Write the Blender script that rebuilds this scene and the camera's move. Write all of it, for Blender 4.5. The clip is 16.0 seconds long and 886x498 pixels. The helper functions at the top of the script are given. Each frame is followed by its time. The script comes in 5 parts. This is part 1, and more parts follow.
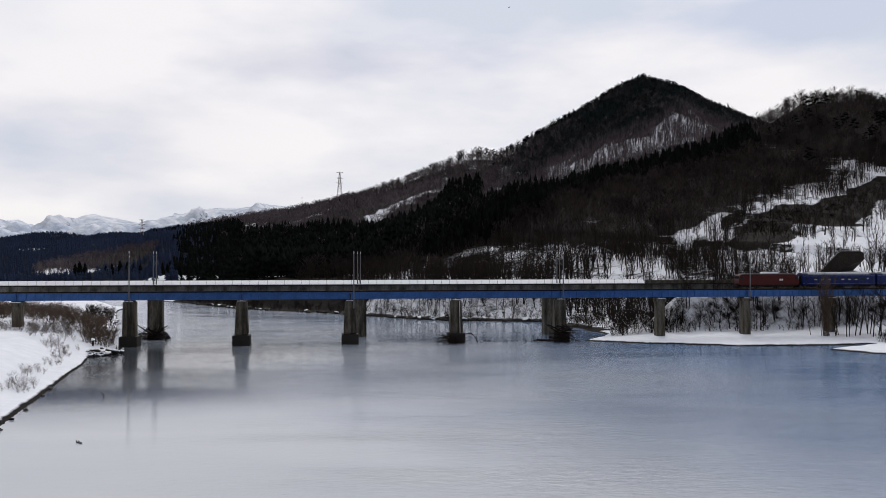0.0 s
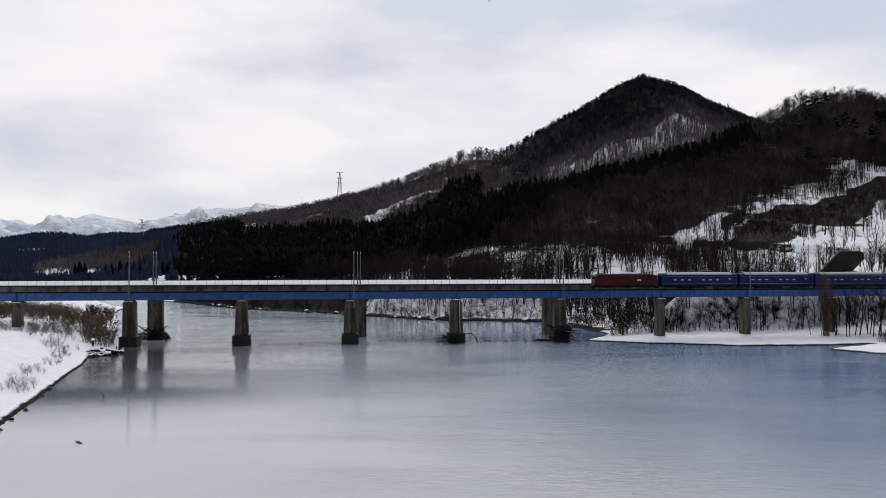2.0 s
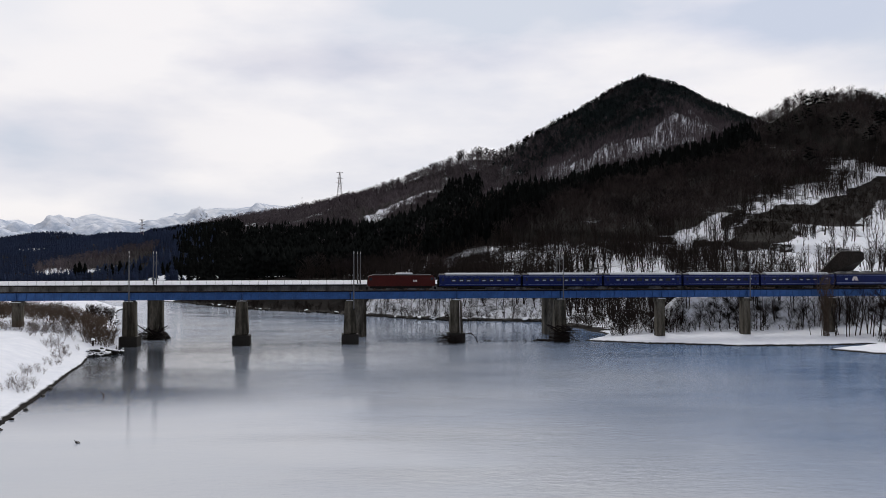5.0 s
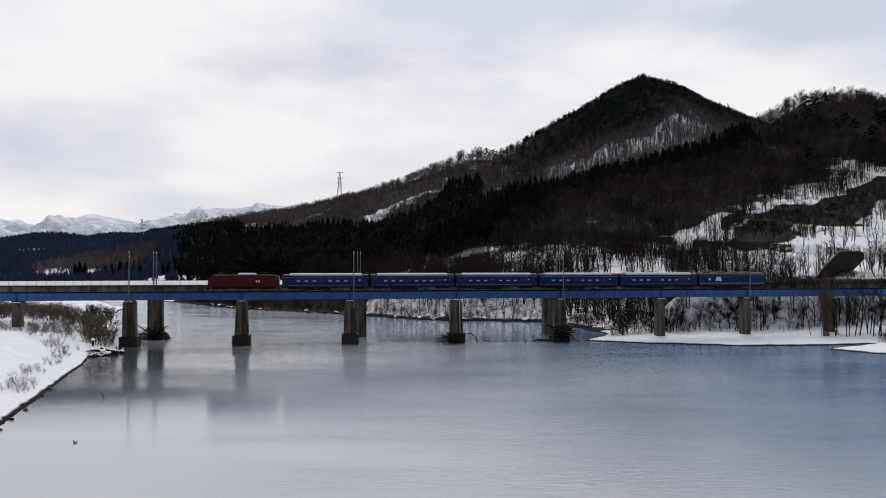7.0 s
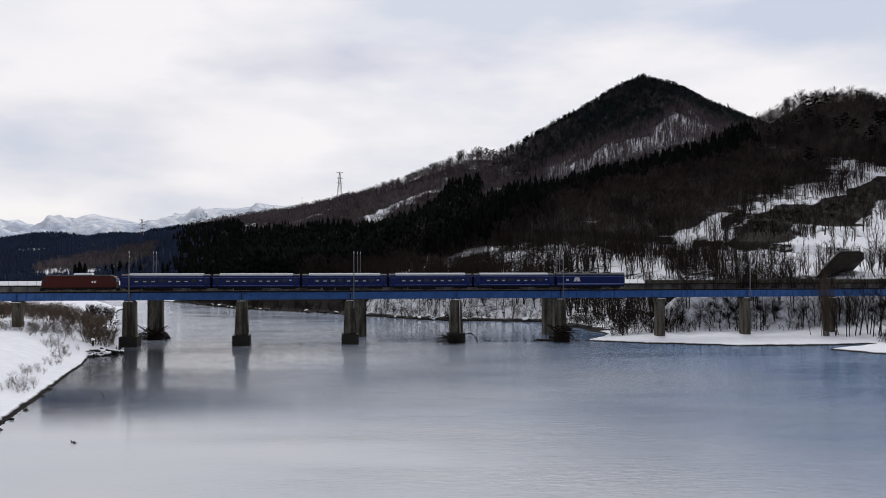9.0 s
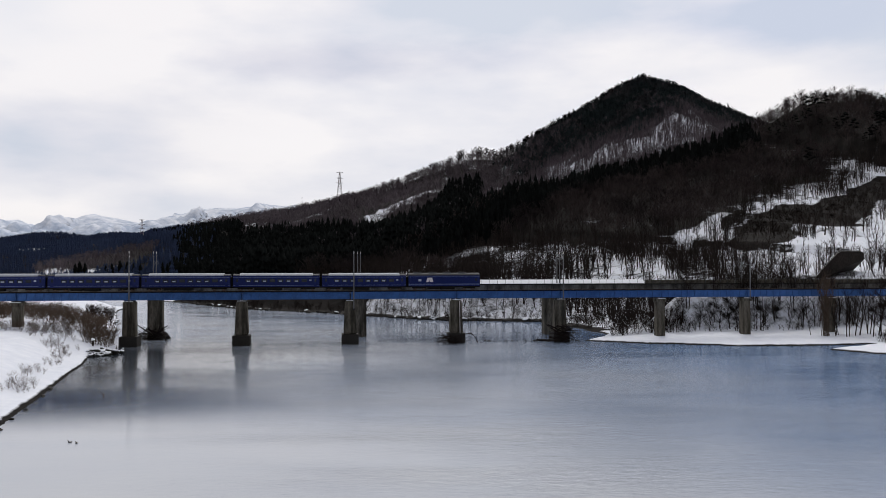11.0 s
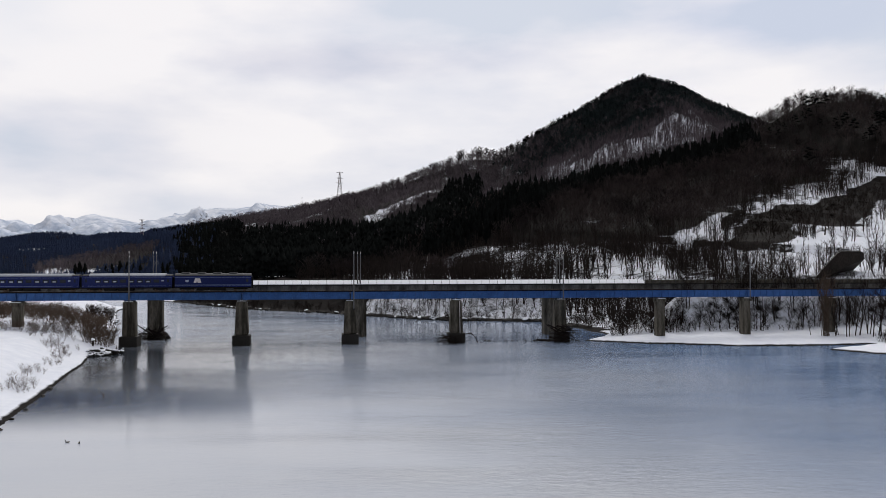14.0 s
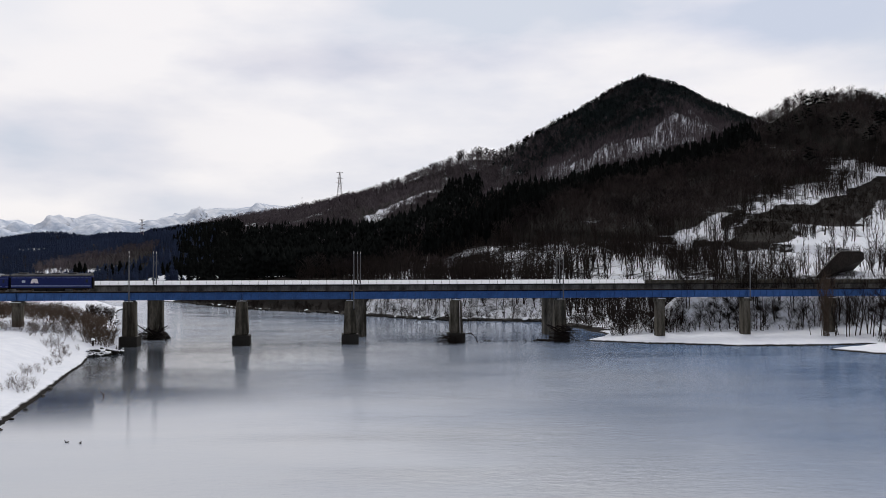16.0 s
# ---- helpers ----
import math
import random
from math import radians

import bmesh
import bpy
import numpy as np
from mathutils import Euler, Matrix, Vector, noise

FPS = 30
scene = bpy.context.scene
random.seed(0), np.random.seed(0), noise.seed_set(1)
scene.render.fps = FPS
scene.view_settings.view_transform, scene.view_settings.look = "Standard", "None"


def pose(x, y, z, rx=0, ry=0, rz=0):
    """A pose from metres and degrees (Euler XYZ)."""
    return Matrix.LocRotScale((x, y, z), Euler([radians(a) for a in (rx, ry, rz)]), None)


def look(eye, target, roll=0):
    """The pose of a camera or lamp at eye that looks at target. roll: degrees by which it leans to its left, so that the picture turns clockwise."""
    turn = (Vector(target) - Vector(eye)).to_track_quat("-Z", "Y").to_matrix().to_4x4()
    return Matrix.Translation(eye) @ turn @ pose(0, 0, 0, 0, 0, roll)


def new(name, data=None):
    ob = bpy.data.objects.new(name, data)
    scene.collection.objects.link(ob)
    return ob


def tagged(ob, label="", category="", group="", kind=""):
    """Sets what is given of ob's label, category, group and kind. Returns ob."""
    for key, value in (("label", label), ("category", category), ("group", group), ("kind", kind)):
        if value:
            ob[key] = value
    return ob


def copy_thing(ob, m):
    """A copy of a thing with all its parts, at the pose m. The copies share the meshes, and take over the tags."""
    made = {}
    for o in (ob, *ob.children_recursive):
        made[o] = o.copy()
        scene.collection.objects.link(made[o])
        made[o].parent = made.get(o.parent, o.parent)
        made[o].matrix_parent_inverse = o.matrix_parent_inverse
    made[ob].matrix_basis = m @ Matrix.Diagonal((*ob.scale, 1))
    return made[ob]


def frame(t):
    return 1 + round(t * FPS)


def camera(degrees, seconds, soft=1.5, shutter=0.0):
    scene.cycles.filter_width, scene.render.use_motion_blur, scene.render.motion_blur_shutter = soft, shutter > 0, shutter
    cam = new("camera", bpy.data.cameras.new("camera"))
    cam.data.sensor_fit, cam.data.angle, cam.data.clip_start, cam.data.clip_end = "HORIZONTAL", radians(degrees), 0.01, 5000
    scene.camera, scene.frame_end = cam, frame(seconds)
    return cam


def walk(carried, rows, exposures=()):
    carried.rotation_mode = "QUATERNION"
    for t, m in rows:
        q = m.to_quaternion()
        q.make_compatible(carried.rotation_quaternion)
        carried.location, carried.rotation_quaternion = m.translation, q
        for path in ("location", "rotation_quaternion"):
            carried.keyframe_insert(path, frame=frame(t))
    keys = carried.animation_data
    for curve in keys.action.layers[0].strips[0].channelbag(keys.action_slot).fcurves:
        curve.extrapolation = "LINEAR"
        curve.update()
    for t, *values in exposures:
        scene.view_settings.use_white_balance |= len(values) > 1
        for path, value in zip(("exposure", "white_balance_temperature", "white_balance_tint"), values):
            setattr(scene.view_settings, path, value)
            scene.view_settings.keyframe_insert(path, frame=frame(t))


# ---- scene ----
EYE_Z = 19.5
LENS = 55.0
cam = camera(LENS, 16.0, soft=0.6)
START = look((0, 0, EYE_Z), (0, 100, EYE_Z + 1.2616))
walk(cam, [(0.0, START), (16.0, START)])

# ---- light ----
SKY_BACK = 0.13                         # how bright the cloud is opposite the sun
SUN_UP, SUN_SIDE = 48.0, 4.0          # height and bearing from north (+y), degrees
world = bpy.data.worlds.new("world")
scene.world = world
world.use_nodes = True


def build_sky():
    nt = world.node_tree
    nt.nodes.clear()
    out = nt.nodes.new("ShaderNodeOutputWorld")
    bg = nt.nodes.new("ShaderNodeBackground")
    sky = nt.nodes.new("ShaderNodeTexSky")
    sky.sky_type = 'NISHITA'
    sky.sun_disc = False
    sky.sun_elevation = radians(SUN_UP)
    sky.sun_rotation = radians(SUN_SIDE)
    dim = nt.nodes.new("ShaderNodeMix")
    dim.data_type = 'RGBA'
    dim.blend_type = 'MULTIPLY'
    dim.inputs[0].default_value = 1.0
    dim.inputs[7].default_value = (0.1, 0.1, 0.1, 1)
    nt.links.new(sky.outputs[0], dim.inputs[6])
    tc = nt.nodes.new("ShaderNodeTexCoord")
    mp = nt.nodes.new("ShaderNodeMapping")
    mp.inputs["Scale"].default_value = (1.7, 1.7, 5.0)
    mp.inputs["Location"].default_value = (0.35, 0.1, 0.0)
    nt.links.new(tc.outputs["Generated"], mp.inputs["Vector"])
    n1 = nt.nodes.new("ShaderNodeTexNoise")
    n1.inputs["Scale"].default_value = 2.0
    n1.inputs["Detail"].default_value = 6
    n1.inputs["Roughness"].default_value = 0.48
    nt.links.new(mp.outputs[0], n1.inputs["Vector"])
    ramp = nt.nodes.new("ShaderNodeValToRGB")
    e = ramp.color_ramp.elements
    e[0].position, e[0].color = 0.36, (0.66, 0.70, 0.79, 1)
    e[1].position, e[1].color = 0.60, (0.945, 0.915, 0.925, 1)
    k = ramp.color_ramp.elements.new(0.46)
    k.color = (0.79, 0.79, 0.85, 1)
    nt.links.new(n1.outputs["Fac"], ramp.inputs[0])
    # the cloud is thinner, and brighter, towards the sun
    dot = nt.nodes.new("ShaderNodeVectorMath")
    dot.operation = 'DOT_PRODUCT'
    nt.links.new(tc.outputs["Generated"], dot.inputs[0])
    dot.inputs[1].default_value = (math.sin(radians(SUN_SIDE)) * 0.9, math.cos(radians(SUN_SIDE)) * 0.9, 0.43)
    glow = nt.nodes.new("ShaderNodeMapRange")
    glow.interpolation_type = 'SMOOTHSTEP'
    glow.inputs["From Min"].default_value, glow.inputs["From Max"].default_value = -0.7, 0.58
    glow.inputs["To Min"].default_value, glow.inputs["To Max"].default_value = SKY_BACK, 1.0
    nt.links.new(dot.outputs["Value"], glow.inputs[0])
    shade = nt.nodes.new("ShaderNodeMix")
    shade.data_type, shade.blend_type = 'RGBA', 'MULTIPLY'
    shade.inputs[0].default_value = 1.0
    nt.links.new(ramp.outputs[0], shade.inputs[6])
    nt.links.new(glow.outputs[0], shade.inputs[7])
    # heavier cloud: azimuth and height of its middle, half extents, depth of grey
    cloudy = shade.outputs[2]
    for az, up, wide, high, grey, tint in ((-9.0, 13.0, 10.0, 1.4, 0.55, (0.80, 0.80, 0.86, 1)), (-27.0, 15.0, 7.5, 4.5, 0.55, (0.80, 0.85, 0.92, 1)), (-20.0, 8.0, 15.0, 5.0, 0.4, (0.86, 0.86, 0.89, 1)), (21.0, 15.2, 7.5, 2.2, 0.6, (0.86, 0.89, 0.97, 1)), (6.0, 13.2, 6.0, 1.2, 0.5, (0.84, 0.86, 0.92, 1))):
        sub = nt.nodes.new("ShaderNodeVectorMath")
        sub.operation = 'SUBTRACT'
        nt.links.new(tc.outputs["Generated"], sub.inputs[0])
        sub.inputs[1].default_value = (math.sin(radians(az)) * math.cos(radians(up)), math.cos(radians(az)) * math.cos(radians(up)), math.sin(radians(up)))
        scl = nt.nodes.new("ShaderNodeVectorMath")
        scl.operation = 'MULTIPLY'
        nt.links.new(sub.outputs[0], scl.inputs[0])
        scl.inputs[1].default_value = (1 / radians(wide), 1 / radians(wide), 1 / radians(high))
        ln = nt.nodes.new("ShaderNodeVectorMath")
        ln.operation = 'LENGTH'
        nt.links.new(scl.outputs[0], ln.inputs[0])
        ragged = nt.nodes.new("ShaderNodeMath")
        ragged.operation = 'MULTIPLY_ADD'
        nt.links.new(n1.outputs["Fac"], ragged.inputs[0])
        ragged.inputs[1].default_value = 3.2
        nt.links.new(ln.outputs["Value"], ragged.inputs[2])
        body = nt.nodes.new("ShaderNodeMapRange")
        body.interpolation_type = 'SMOOTHSTEP'
        body.inputs["From Min"].default_value, body.inputs["From Max"].default_value = 1.7, 2.9
        body.inputs["To Min"].default_value, body.inputs["To Max"].default_value = grey, 0.0
        nt.links.new(ragged.outputs[0], body.inputs[0])
        dull = nt.nodes.new("ShaderNodeMix")
        dull.data_type, dull.blend_type = 'RGBA', 'MULTIPLY'
        nt.links.new(body.outputs[0], dull.inputs[0])
        nt.links.new(cloudy, dull.inputs[6])
        dull.inputs[7].default_value = tint
        cloudy = dull.outputs[2]
    mix = nt.nodes.new("ShaderNodeMix")
    mix.data_type = 'RGBA'
    mix.inputs[0].default_value = 0.95
    nt.links.new(dim.outputs[2], mix.inputs[6])
    nt.links.new(cloudy, mix.inputs[7])
    nt.links.new(mix.outputs[2], bg.inputs[0])
    bg.inputs[1].default_value = 1.0
    nt.links.new(bg.outputs[0], out.inputs[0])


build_sky()
sun = new("sun", bpy.data.lights.new("sun", 'SUN'))
sun.data.energy = 1.5
sun.data.angle = radians(35)
sun.data.color = (1.0, 0.96, 0.90)
_d = Vector((math.sin(radians(SUN_SIDE)) * math.cos(radians(SUN_UP)), math.cos(radians(SUN_SIDE)) * math.cos(radians(SUN_UP)), math.sin(radians(SUN_UP))))
sun.matrix_world = look(_d * 400, (0, 0, 0))

# ---- materials ----


def rgba(c, k=1.0):
    return (c[0] * k, c[1] * k, c[2] * k, 1)


def material(name, color, rough=0.7, metal=0.0, large=0.5, fine=6.0, spread=0.25, bump=0.2, depth=0.02, second=None, split=(0.45, 0.6), per_object=0.0, per_island=0.0, stretch=(1, 1, 1), spec=0.2, leafy=0.0):
    """A surface with two scales of variation; second: another colour in patches."""
    m = bpy.data.materials.new(name)
    m.use_nodes = True
    nt = m.node_tree
    p = nt.nodes["Principled BSDF"]
    p.inputs["Roughness"].default_value = rough
    p.inputs["Metallic"].default_value = metal
    p.inputs["Specular IOR Level"].default_value = spec
    tc = nt.nodes.new("ShaderNodeTexCoord")
    mp = nt.nodes.new("ShaderNodeMapping")
    mp.inputs["Scale"].default_value = stretch
    nt.links.new(tc.outputs["Object"], mp.inputs[0])
    a = nt.nodes.new("ShaderNodeTexNoise")
    a.inputs["Scale"].default_value = large
    a.inputs["Detail"].default_value = 3
    b = nt.nodes.new("ShaderNodeTexNoise")
    b.inputs["Scale"].default_value = fine
    b.inputs["Detail"].default_value = 4
    for n in (a, b):
        nt.links.new(mp.outputs[0], n.inputs["Vector"])
    r1 = nt.nodes.new("ShaderNodeValToRGB")
    r1.color_ramp.elements[0].position, r1.color_ramp.elements[1].position = split
    r1.color_ramp.elements[0].color = rgba(color)
    r1.color_ramp.elements[1].color = rgba(second if second else color, 1.0 if second else 1 + spread * 0.6)
    nt.links.new(a.outputs["Fac"], r1.inputs[0])
    r2 = nt.nodes.new("ShaderNodeMapRange")
    r2.inputs["From Min"].default_value, r2.inputs["From Max"].default_value = 0.3, 0.7
    r2.inputs["To Min"].default_value, r2.inputs["To Max"].default_value = 1 - spread, 1 + spread
    nt.links.new(b.outputs["Fac"], r2.inputs[0])
    mul = nt.nodes.new("ShaderNodeMix")
    mul.data_type, mul.blend_type = 'RGBA', 'MULTIPLY'
    mul.inputs[0].default_value = 1.0
    nt.links.new(r1.outputs[0], mul.inputs[6])
    nt.links.new(r2.outputs[0], mul.inputs[7])
    last = mul.outputs[2]
    for amount, node, sock in ((per_object, "ShaderNodeObjectInfo", "Random"), (per_island, "ShaderNodeNewGeometry", "Random Per Island")):
        if amount:
            o = nt.nodes.new(node)
            mr = nt.nodes.new("ShaderNodeMapRange")
            mr.inputs["To Min"].default_value, mr.inputs["To Max"].default_value = 1 - amount, 1 + amount
            nt.links.new(o.outputs[sock], mr.inputs[0])
            m2 = nt.nodes.new("ShaderNodeMix")
            m2.data_type, m2.blend_type = 'RGBA', 'MULTIPLY'
            m2.inputs[0].default_value = 1.0
            nt.links.new(last, m2.inputs[6])
            nt.links.new(mr.outputs[0], m2.inputs[7])
            last = m2.outputs[2]
    nt.links.new(last, p.inputs["Base Color"])
    if bump:
        bp = nt.nodes.new("ShaderNodeBump")
        bp.inputs["Strength"].default_value = bump
        bp.inputs["Distance"].default_value = depth
        nt.links.new(b.outputs["Fac"], bp.inputs["Height"])
        nt.links.new(bp.outputs[0], p.inputs["Normal"])
    if leafy:                                   # sprays of needles let some light through
        tr = nt.nodes.new("ShaderNodeBsdfTranslucent")
        ms = nt.nodes.new("ShaderNodeMixShader")
        ms.inputs[0].default_value = leafy
        nt.links.new(last, tr.inputs["Color"])
        nt.links.new(p.outputs[0], ms.inputs[1])
        nt.links.new(tr.outputs[0], ms.inputs[2])
        nt.links.new(ms.outputs[0], nt.nodes["Material Output"].inputs["Surface"])
    return m


def ground_material():
    """Snow, with bare soil on steep slopes, in patches and along the water's edge."""
    m = bpy.data.materials.new("snowy_ground")
    m.use_nodes = True
    nt = m.node_tree
    p = nt.nodes["Principled BSDF"]
    p.inputs["Roughness"].default_value = 0.75
    p.inputs["Specular IOR Level"].default_value = 0.03
    geo = nt.nodes.new("ShaderNodeNewGeometry")
    sep = nt.nodes.new("ShaderNodeSeparateXYZ")
    nt.links.new(geo.outputs["Position"], sep.inputs[0])
    nrm = nt.nodes.new("ShaderNodeSeparateXYZ")
    nt.links.new(geo.outputs["True Normal"], nrm.inputs[0])

    def tex(scale, detail, rough=0.6):
        n = nt.nodes.new("ShaderNodeTexNoise")
        n.inputs["Scale"].default_value, n.inputs["Detail"].default_value, n.inputs["Roughness"].default_value = scale, detail, rough
        nt.links.new(geo.outputs["Position"], n.inputs["Vector"])
        return n.outputs["Fac"]

    def math_node(op, x, y, clamp=False):
        n = nt.nodes.new("ShaderNodeMath")
        n.operation, n.use_clamp = op, clamp
        for i, v in enumerate((x, y)):
            if isinstance(v, (int, float)):
                n.inputs[i].default_value = v
            else:
                nt.links.new(v, n.inputs[i])
        return n.outputs[0]

    big, mid = tex(0.05, 5), tex(0.35, 5, 0.65)
    cover = nt.nodes.new("ShaderNodeAttribute")
    cover.attribute_name = "snow_cover"
    # water's edge: washed bare of snow
    edge = math_node('ADD', sep.outputs[2], math_node('MULTIPLY', mid, 0.4))
    edge = math_node('MULTIPLY', math_node('SUBTRACT', edge, 0.40), 7.0, True)
    # leaf litter and brush show through where the cover is thin
    lack = math_node('SUBTRACT', 1.0, cover.outputs["Fac"])
    steep = math_node('MULTIPLY', math_node('SUBTRACT', 0.90, nrm.outputs[2]), 1.5, True)
    patch = math_node('ADD', math_node('MULTIPLY', big, 0.6), math_node('MULTIPLY', mid, 0.7))
    patch = math_node('ADD', patch, math_node('MULTIPLY', steep, 0.3))
    patch = math_node('ADD', patch, math_node('MULTIPLY', lack, 0.75))
    patch = math_node('MULTIPLY', math_node('SUBTRACT', patch, 0.92), 6.0, True)
    snow = math_node('MULTIPLY', edge, math_node('SUBTRACT', 1.0, patch))
    soil = nt.nodes.new("ShaderNodeValToRGB")
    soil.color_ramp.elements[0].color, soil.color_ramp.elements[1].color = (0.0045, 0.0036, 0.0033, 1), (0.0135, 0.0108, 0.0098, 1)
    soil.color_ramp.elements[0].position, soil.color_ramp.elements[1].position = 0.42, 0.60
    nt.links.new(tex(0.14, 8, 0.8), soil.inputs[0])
    white = nt.nodes.new("ShaderNodeValToRGB")
    white.color_ramp.elements[0].position, white.color_ramp.elements[1].position = 0.3, 0.7
    white.color_ramp.elements[0].color, white.color_ramp.elements[1].color = (0.68, 0.71, 0.78, 1), (0.78, 0.80, 0.85, 1)
    nt.links.new(mid, white.inputs[0])
    # distance haze painted grey-blue into the snow of the far mountains
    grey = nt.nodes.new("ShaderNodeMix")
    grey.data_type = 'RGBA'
    hazy = nt.nodes.new("ShaderNodeAttribute")
    hazy.attribute_name = "far_haze"
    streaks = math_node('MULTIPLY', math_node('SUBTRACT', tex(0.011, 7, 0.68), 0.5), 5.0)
    streaks = math_node('MULTIPLY', math_node('ADD', math_node('MULTIPLY', hazy.outputs["Fac"], 1.15), streaks, True), math_node('GREATER_THAN', hazy.outputs["Fac"], 0.1))
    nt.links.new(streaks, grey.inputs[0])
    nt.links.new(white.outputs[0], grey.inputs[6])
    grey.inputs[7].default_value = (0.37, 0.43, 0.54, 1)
    mix = nt.nodes.new("ShaderNodeMix")
    mix.data_type = 'RGBA'
    nt.links.new(snow, mix.inputs[0])
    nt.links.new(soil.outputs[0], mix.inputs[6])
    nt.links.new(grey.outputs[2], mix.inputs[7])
    nt.links.new(mix.outputs[2], p.inputs["Base Color"])
    bp = nt.nodes.new("ShaderNodeBump")
    bp.inputs["Strength"].default_value, bp.inputs["Distance"].default_value = 0.5, 0.25
    nt.links.new(mid, bp.inputs["Height"])
    nt.links.new(bp.outputs[0], p.inputs["Normal"])
    return m


def water_material():
    m = bpy.data.materials.new("river_water")
    m.use_nodes = True
    nt = m.node_tree
    p = nt.nodes["Principled BSDF"]
    p.inputs["IOR"].default_value = 1.333
    p.inputs["Roughness"].default_value = 0.08
    tc = nt.nodes.new("ShaderNodeTexCoord")

    def tex(scale, detail, sx=1.0, sy=1.0, rough=0.55):
        mp = nt.nodes.new("ShaderNodeMapping")
        mp.inputs["Scale"].default_value = (sx, sy, 1)
        nt.links.new(tc.outputs["Object"], mp.inputs[0])
        n = nt.nodes.new("ShaderNodeTexNoise")
        n.inputs["Scale"].default_value, n.inputs["Detail"].default_value, n.inputs["Roughness"].default_value = scale, detail, rough
        nt.links.new(mp.outputs[0], n.inputs["Vector"])
        return n.outputs["Fac"]

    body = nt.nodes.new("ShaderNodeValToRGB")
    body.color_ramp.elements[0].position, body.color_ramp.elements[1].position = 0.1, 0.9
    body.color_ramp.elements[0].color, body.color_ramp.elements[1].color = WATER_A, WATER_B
    # paler near the eye's bank; on the right the sky's blue reflection is painted in
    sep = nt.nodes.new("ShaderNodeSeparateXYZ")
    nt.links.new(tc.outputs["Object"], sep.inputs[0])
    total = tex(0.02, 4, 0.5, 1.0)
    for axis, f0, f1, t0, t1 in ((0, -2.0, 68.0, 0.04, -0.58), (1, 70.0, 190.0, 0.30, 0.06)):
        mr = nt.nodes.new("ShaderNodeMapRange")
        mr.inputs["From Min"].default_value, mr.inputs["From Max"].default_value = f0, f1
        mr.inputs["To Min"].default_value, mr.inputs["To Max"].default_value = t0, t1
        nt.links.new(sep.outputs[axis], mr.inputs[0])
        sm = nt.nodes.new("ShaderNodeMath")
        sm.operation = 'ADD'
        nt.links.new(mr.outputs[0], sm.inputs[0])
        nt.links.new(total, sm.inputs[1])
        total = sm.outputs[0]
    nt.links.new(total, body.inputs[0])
    left = nt.nodes.new("ShaderNodeMapRange")          # dark reflection of the left bank, put into the water's colour
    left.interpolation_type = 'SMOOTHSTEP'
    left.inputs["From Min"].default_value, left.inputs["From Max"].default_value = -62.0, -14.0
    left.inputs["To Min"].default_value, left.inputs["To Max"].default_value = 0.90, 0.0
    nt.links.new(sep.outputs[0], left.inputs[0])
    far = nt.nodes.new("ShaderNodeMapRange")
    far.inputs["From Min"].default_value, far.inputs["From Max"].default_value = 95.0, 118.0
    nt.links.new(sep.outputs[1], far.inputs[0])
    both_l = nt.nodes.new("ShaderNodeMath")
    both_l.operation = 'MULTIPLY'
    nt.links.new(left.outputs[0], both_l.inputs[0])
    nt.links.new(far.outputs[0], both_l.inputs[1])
    mirrored_bank = nt.nodes.new("ShaderNodeMix")
    mirrored_bank.data_type = 'RGBA'
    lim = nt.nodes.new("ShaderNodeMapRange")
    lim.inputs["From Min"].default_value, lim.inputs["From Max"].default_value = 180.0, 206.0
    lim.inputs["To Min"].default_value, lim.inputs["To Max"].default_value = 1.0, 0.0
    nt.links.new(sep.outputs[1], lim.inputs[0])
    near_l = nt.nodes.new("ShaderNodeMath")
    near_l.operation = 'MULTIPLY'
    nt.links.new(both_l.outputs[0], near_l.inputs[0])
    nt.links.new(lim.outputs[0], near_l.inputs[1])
    nt.links.new(near_l.outputs[0], mirrored_bank.inputs[0])
    nt.links.new(body.outputs[0], mirrored_bank.inputs[6])
    mirrored_bank.inputs[7].default_value = (0.022, 0.026, 0.032, 1)
    nt.links.new(mirrored_bank.outputs[2], p.inputs["Base Color"])
    def ranged(value, f0, f1, t0, t1, soft=True):
        n = nt.nodes.new("ShaderNodeMapRange")
        n.interpolation_type = 'SMOOTHSTEP' if soft else 'LINEAR'
        n.inputs["From Min"].default_value, n.inputs["From Max"].default_value = f0, f1
        n.inputs["To Min"].default_value, n.inputs["To Max"].default_value = t0, t1
        nt.links.new(value, n.inputs[0])
        return n.outputs[0]

    def op(kind, a, b):
        n = nt.nodes.new("ShaderNodeMath")
        n.operation = kind
        for i, v in enumerate((a, b)):
            if isinstance(v, (int, float)):
                n.inputs[i].default_value = v
            else:
                nt.links.new(v, n.inputs[i])
        return n.outputs[0]

    # calm under the left bank and above the bridges, ruffled by the wind elsewhere
    gusts = tex(0.05, 6, 0.22, 1.0, 0.68)
    reach_x = op('ADD', sep.outputs[0], op('MULTIPLY', gusts, 26.0))
    open_water = ranged(reach_x, -26.0, 30.0, 0.0, 1.0)
    above = ranged(op('ADD', sep.outputs[1], op('MULTIPLY', gusts, 14.0)), 203.0, 213.0, 0.0, 1.0)
    race = ranged(reach_x, -18.0, 4.0, 1.5, 0.14)
    streak = ranged(gusts, 0.40, 0.60, 0.30, 1.0)
    pool = ranged(op('ADD', sep.outputs[1], op('MULTIPLY', gusts, 16.0)), 134.0, 156.0, 0.0, 0.45)
    open_water = op('MAXIMUM', open_water, pool)
    wind = op('MULTIPLY', op('ADD', op('MULTIPLY', open_water, op('SUBTRACT', 1.0, above)), op('MULTIPLY', race, above)), streak)
